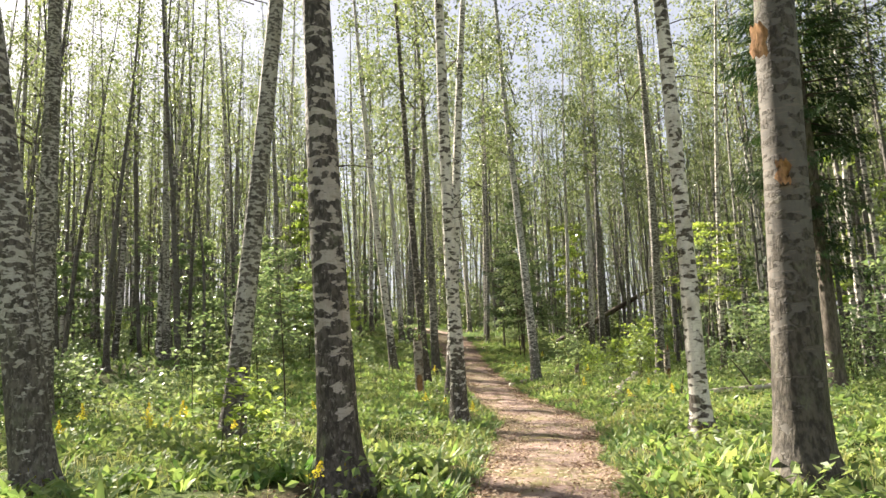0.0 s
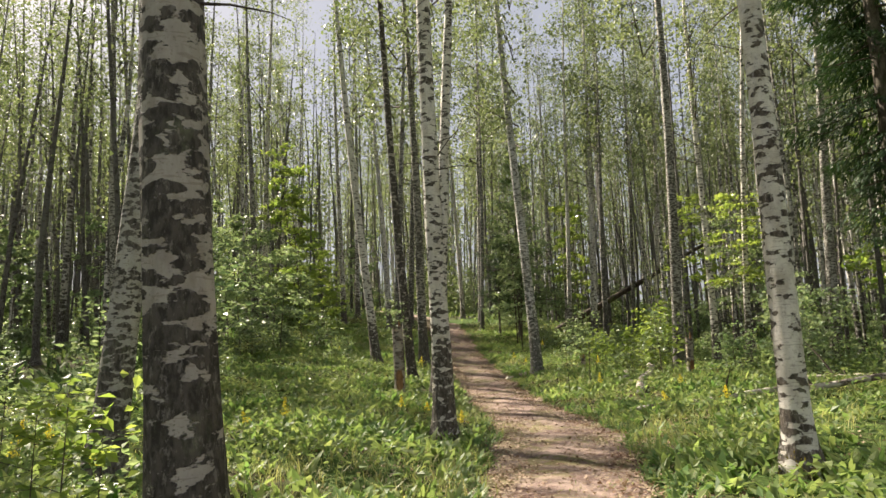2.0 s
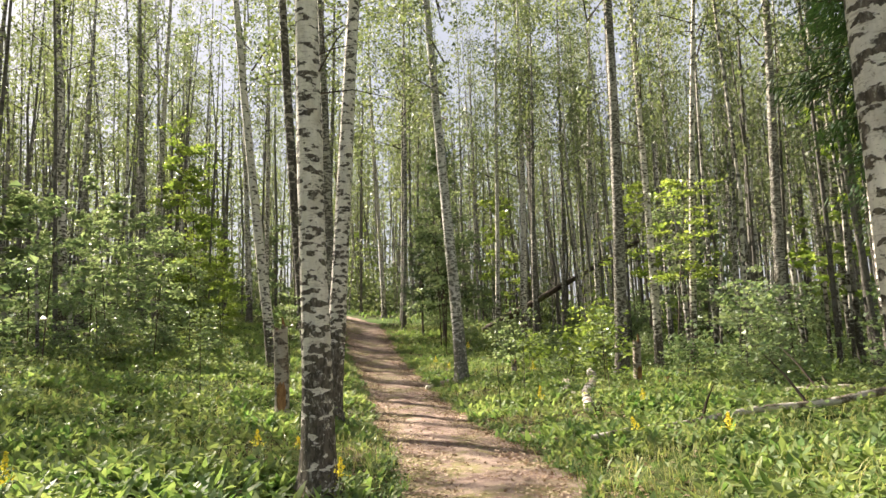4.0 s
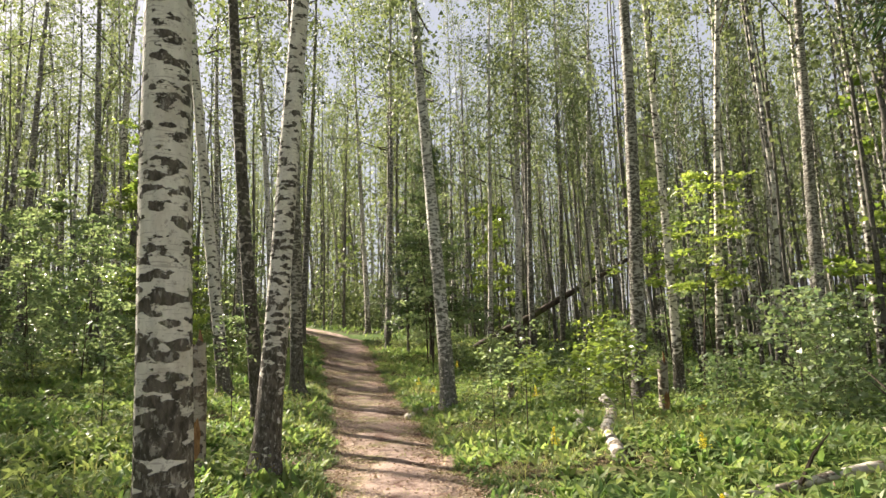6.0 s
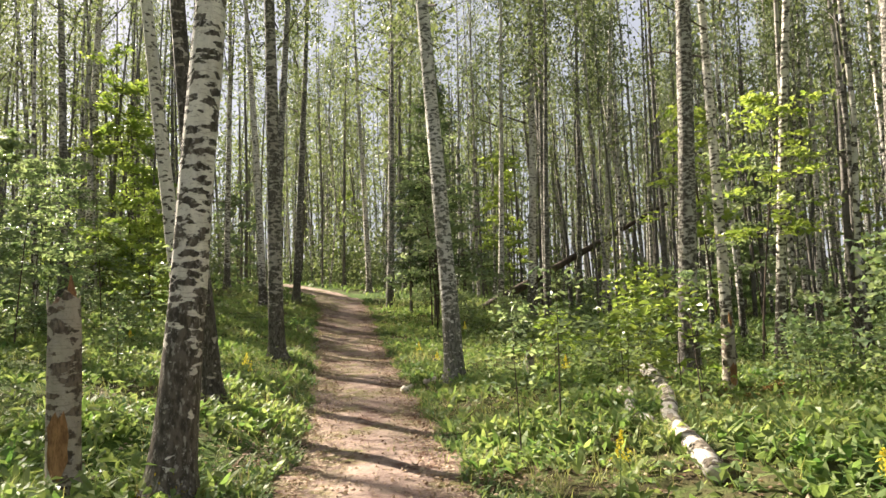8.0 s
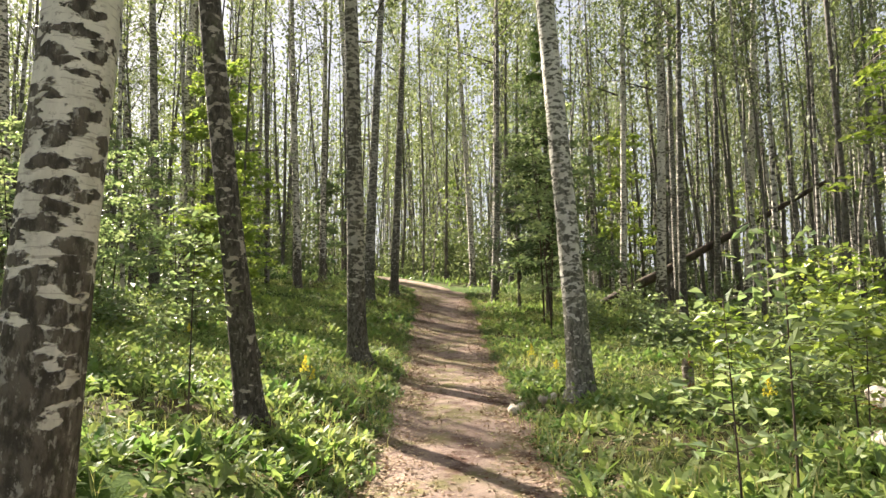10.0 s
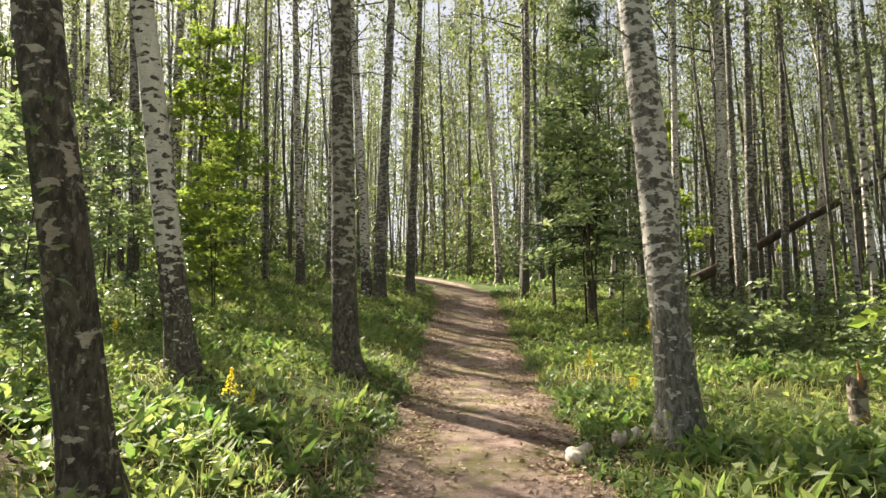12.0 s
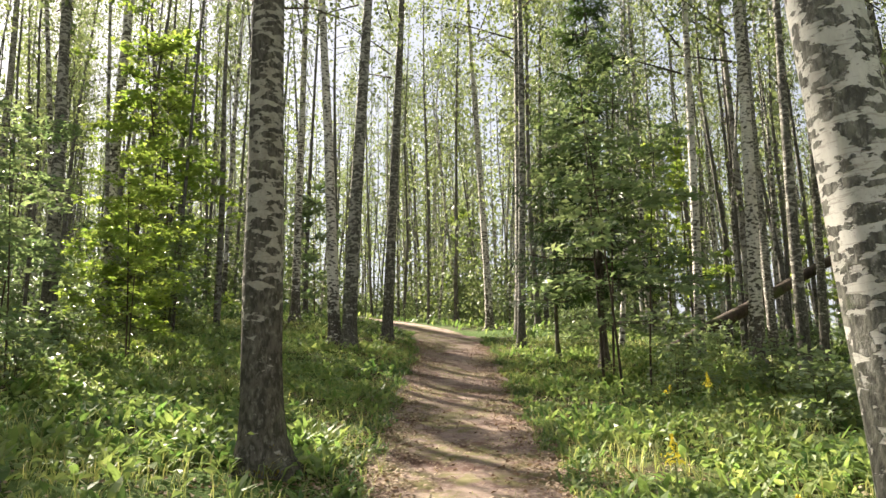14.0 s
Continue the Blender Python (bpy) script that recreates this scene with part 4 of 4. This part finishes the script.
def dried_fern(x, y, seed):
    """Arching brown fronds, each a stalk with paired leaflets."""
    r = np.random.default_rng(seed)
    ob = new("dried_fern")
    for _ in range(7):
        az, ln, up = r.uniform(0, 6.28), r.uniform(0.35, 0.6), r.uniform(0.7, 1.2)
        pts, p = [Vector((0, 0, 0))], Vector((0, 0, 0))
        for i in range(8):
            a = up - 0.2 * i
            p = p + Vector((math.cos(az) * math.cos(a), math.sin(az) * math.cos(a), math.sin(a))) * (ln / 8)
            pts.append(p.copy())
        frond = Shape()
        frond.tube(pts, [0.004] * 9, 3, False)
        b = np.array([tuple(q) for q in pts[2:] for _ in (0, 1)])
        m = len(b)
        frond.blades(b, np.where(np.arange(m) % 2, az + 1.2, az - 1.2), np.linspace(0.17, 0.04, m), np.linspace(0.05, 0.02, m), r.uniform(-0.2, 0.3, m), r.uniform(0.2, 0.7, m))
        part("frond", frond.mesh("frond", FERN), ob)
    ob.matrix_basis = Matrix.Translation(at_ground(x, y))
    return tagged(ob, "dried rust-brown fern beside a broken stub", "fern", "dried ferns by the log")


FERN = leaf_material("dried_fern_leaf", (0.16, 0.065, 0.025), (0.34, 0.17, 0.06), 0.35, 0.2, 0.6)
for i, (x, y) in enumerate([(6.95, 20.9), (7.35, 20.7), (7.7, 21.2), (6.3, 22.2)]):
    dried_fern(x, y, 300 + i)


# ---------------------------------------------------------------- ground cover
def scatter(r, n, x0, x1, y0, y1, keep):
    x, y = r.uniform(x0, x1, n), r.uniform(y0, y1, n)
    off = (x - path_centre(y)) / path_half(y)
    ok = r.uniform(0, 1, n) < keep(x, y, np.abs(off))
    x, y = x[ok], y[ok]
    return np.stack([x, y, ground_height(x, y) - 0.01], 1)


def wave(x, y, k, p):
    """A slow patchy field, 0 to 1."""
    return 0.5 + 0.25 * np.sin(k * x + 1.3 * k * y + p) + 0.25 * np.sin(1.7 * k * y - 1.1 * k * x + 2.1 * p)


r = np.random.default_rng(55)
# broad upright leaves in clumps
clump = scatter(r, 34000, -7, 9, 1, 42, lambda x, y, o: np.clip((o - 1.05) / 0.5, 0, 1) * np.clip(2.6 * wave(x, y, 0.9, 0.4) - 0.8, 0.05, 1) * np.where(y > 30, 0.6, 1))
n = len(clump)
lily = Shape()
for j in range(4):
    az = r.uniform(0, 6.28, n)
    b = clump + np.stack([np.cos(az), np.sin(az), np.zeros(n)], 1) * 0.025
    lily.blades(b, az, r.uniform(0.16, 0.34, n), r.uniform(0.045, 0.10, n), r.uniform(0.6, 1.35, n), r.uniform(0.2, 1.2, n), True)
tagged(new("broad_leaf_plants", lily.mesh("broad_leaf_plants", LEAF_LILY)), "broad pointed green leaves covering the ground", "plants", kind="stuff")

edge_y = r.uniform(2, 46, 5200)
edge_s = np.where(r.uniform(0, 1, 5200) < 0.5, -1.0, 1.0)
edge_x = path_centre(edge_y) + edge_s * path_half(edge_y) * (0.98 + np.abs(r.normal(size=5200)) * 0.16 - 0.10 * np.sin(3.1 * edge_y + 2 * edge_s))
edge = np.stack([edge_x, edge_y, np.maximum(ground_height(edge_x, edge_y), rise(edge_x, edge_y) - 0.04)], 1)
border = Shape()
for j in range(4):
    border.blades(edge + r.normal(size=(5200, 3)) * np.array((0.03, 0.03, 0)), r.uniform(0, 6.28, 5200), r.uniform(0.06, 0.22, 5200), r.uniform(0.012, 0.05, 5200), r.uniform(0.2, 1.3, 5200), r.uniform(0.2, 1.3, 5200))
tagged(new("path_edge_plants", border.mesh("path_edge_plants", LEAF_HERB)), "ragged fringe of small plants along the path", "plants", kind="stuff")

# grass
tuft = scatter(r, 52000, -8, 10, 0, 44, lambda x, y, o: np.clip((o - 0.72) / 0.5, 0, 1) * np.clip(1.4 * wave(x, y, 0.6, 2.0) - 0.1, 0.1, 1))
n = len(tuft)
grass = Shape()
for j in range(3):
    az = r.uniform(0, 6.28, n)
    grass.blades(tuft + r.normal(size=(n, 3)) * np.array((0.03, 0.03, 0)), az, r.uniform(0.14, 0.36, n), r.uniform(0.006, 0.014, n), r.uniform(0.8, 1.5, n), r.uniform(0.2, 1.4, n))
tagged(new("grass", grass.mesh("grass", LEAF_GRASS)), "thin green and straw-coloured grass blades", "grass", kind="stuff")

# low herbs
spot = scatter(r, 90000, -9, 12, 0, 46, lambda x, y, o: np.clip((o - 1.1) / 0.8, 0, 1) * np.clip(1.8 * wave(x, y, 1.3, 4.0) - 0.2, 0.12, 1))
herb = Shape()
herb.leaves(spot + np.stack([np.zeros(len(spot)), np.zeros(len(spot)), r.uniform(0.04, 0.32, len(spot)) * (0.5 + wave(spot[:, 0], spot[:, 1], 1.1, 1.0))], 1), 0.10, 0.055, r, 0.5)
tagged(new("herbs", herb.mesh("herbs", LEAF_HERB)), "low green herbs of the forest floor", "plants", kind="stuff")

# coarser cover further off
spot = scatter(r, 85000, -45, 48, -8, 75, lambda x, y, o: np.where((x > -8.5) & (x < 11) & (y < 44), 0.0, np.clip((o - 1.2) / 1.0, 0, 1)))
n = len(spot)
cover = Shape()
cover.blades(spot, r.uniform(0, 6.28, n), r.uniform(0.22, 0.6, n), r.uniform(0.06, 0.14, n), r.uniform(0.4, 1.3, n), r.uniform(0.2, 1.2, n))
tagged(new("ferny_cover", cover.mesh("ferny_cover", LEAF_HERB)), "green ferny cover between the distant trunks", "plants", kind="stuff")

# dry leaves on the path and under the plants
spot = scatter(r, 52000, -4, 6.5, 1, 44, lambda x, y, o: np.clip(np.where(o < 1.0, 0.20 + 1.5 * np.clip(o - 0.55, 0, 1), 0.9 - 0.25 * (o - 1)), 0.05, 1))
spot[:, 2] = np.maximum(spot[:, 2] + 0.02, rise(spot[:, 0], spot[:, 1]) + 0.021)
dry = Shape()
dry.leaves(spot, 0.05, 0.036, r, 0.8)
tagged(new("leaf_litter", dry.mesh("leaf_litter", LITTER)), "small dry brown and pale leaves", "leaves", kind="stuff")


# torn orange bark on the brown birch
brown = next(o for o in scene.objects if o.get("label", "").startswith("thick brownish"))
for h, w, az in ((3.75, 0.09, 3.75), (2.55, 0.06, 4.3)):
    t = Shape()
    rr = 0.38 / 2 * 1.12
    n = 7
    for i in range(n):
        for j in range(n):
            u, v = (j / (n - 1) - 0.5) * 2, (i / (n - 1) - 0.5) * 2
            a = az + u * w / rr * (1 - 0.35 * abs(v)) + 0.08 * math.sin(5 * v)
            q = rr * (1 - 0.03 * h) + 0.012 + 0.03 * max(0.0, u * v)
            t.v.append((0.029 * h + math.cos(a) * q, -0.016 * h + math.sin(a) * q, h + v * w * 1.7 + 0.02 * math.sin(7 * u)))
    for i in range(n - 1):
        for j in range(n - 1):
            q = i * n + j
            t.f.append((q, q + 1, q + n + 1, q + n))
    part("bark_tear", t.mesh("bark_tear", ROT, True), brown, "torn orange inner bark")

# short grass in the mossy parts of the path
spot = scatter(r, 30000, -1, 4, 2, 46, lambda x, y, o: np.where(o < 0.95, np.clip(2.2 * wave(x, y, 1.4, 0.7) - 1.15, 0, 1) * 0.5, 0.0))
spot[:, 2] = rise(spot[:, 0], spot[:, 1])
n = len(spot)
turf = Shape()
for j in range(2):
    turf.blades(spot + r.normal(size=(n, 3)) * np.array((0.015, 0.015, 0)), r.uniform(0, 6.28, n), r.uniform(0.025, 0.075, n), r.uniform(0.004, 0.010, n), r.uniform(0.5, 1.4, n), r.uniform(0.2, 1.2, n))
tagged(new("path_turf", turf.mesh("path_turf", LEAF_GRASS)), "short sparse grass on the trodden path", "grass", kind="stuff")

# moss round the feet of the birches by the path
MOSS = leaf_material("foot_moss", (0.09, 0.10, 0.015), (0.28, 0.21, 0.035), 0.2, 0.1, 0.8)
for ob in [o for o in scene.objects if o.name.startswith("birch_tree") and o.get("group") == "birches along the path" and o.location.y < 30 and abs(o.location.x) < 4.5]:
    q = np.random.default_rng(int(ob.location.y * 100))
    n = 420
    a, h = q.uniform(0, 6.28, n), np.abs(q.normal(size=n)) * 0.10
    rad = 0.19 * (1 + 0.5 * np.exp(-h / 0.14)) * q.uniform(0.9, 1.12, n)
    moss = Shape()
    moss.blades(np.stack([np.cos(a) * rad, np.sin(a) * rad, h - 0.02], 1), a + q.normal(size=n) * 0.6, q.uniform(0.02, 0.06, n), q.uniform(0.008, 0.02, n), q.uniform(0.2, 1.3, n), q.uniform(0, 1.0, n))
    tagged(part("moss", moss.mesh("moss", MOSS), ob, "yellow-green moss round the foot"), kind="stuff")

# small dead leaves and bark flakes trodden into the path, thickest along its edges
n = 42000
y = r.uniform(3, 44, n)
u = np.clip(r.normal(size=n) * 0.38 + np.where(r.uniform(0, 1, n) < 0.5, -0.95, 0.95), -1.5, 1.5)
x = path_centre(y) + u * path_half(y)
flakes = np.stack([x, y, np.maximum(ground_height(x, y) + 0.012, rise(x, y) + 0.016 - 0.075 * np.minimum(np.abs(u) / 1.12, 1.0) ** 5)], 1)
trodden = Shape()
trodden.leaves(flakes, 0.046, 0.036, r, 0.85, True)
tagged(new("trodden_leaves", trodden.mesh("trodden_leaves", LITTER)), "small brown and pale dead leaves along the path", "leaves", kind="stuff")
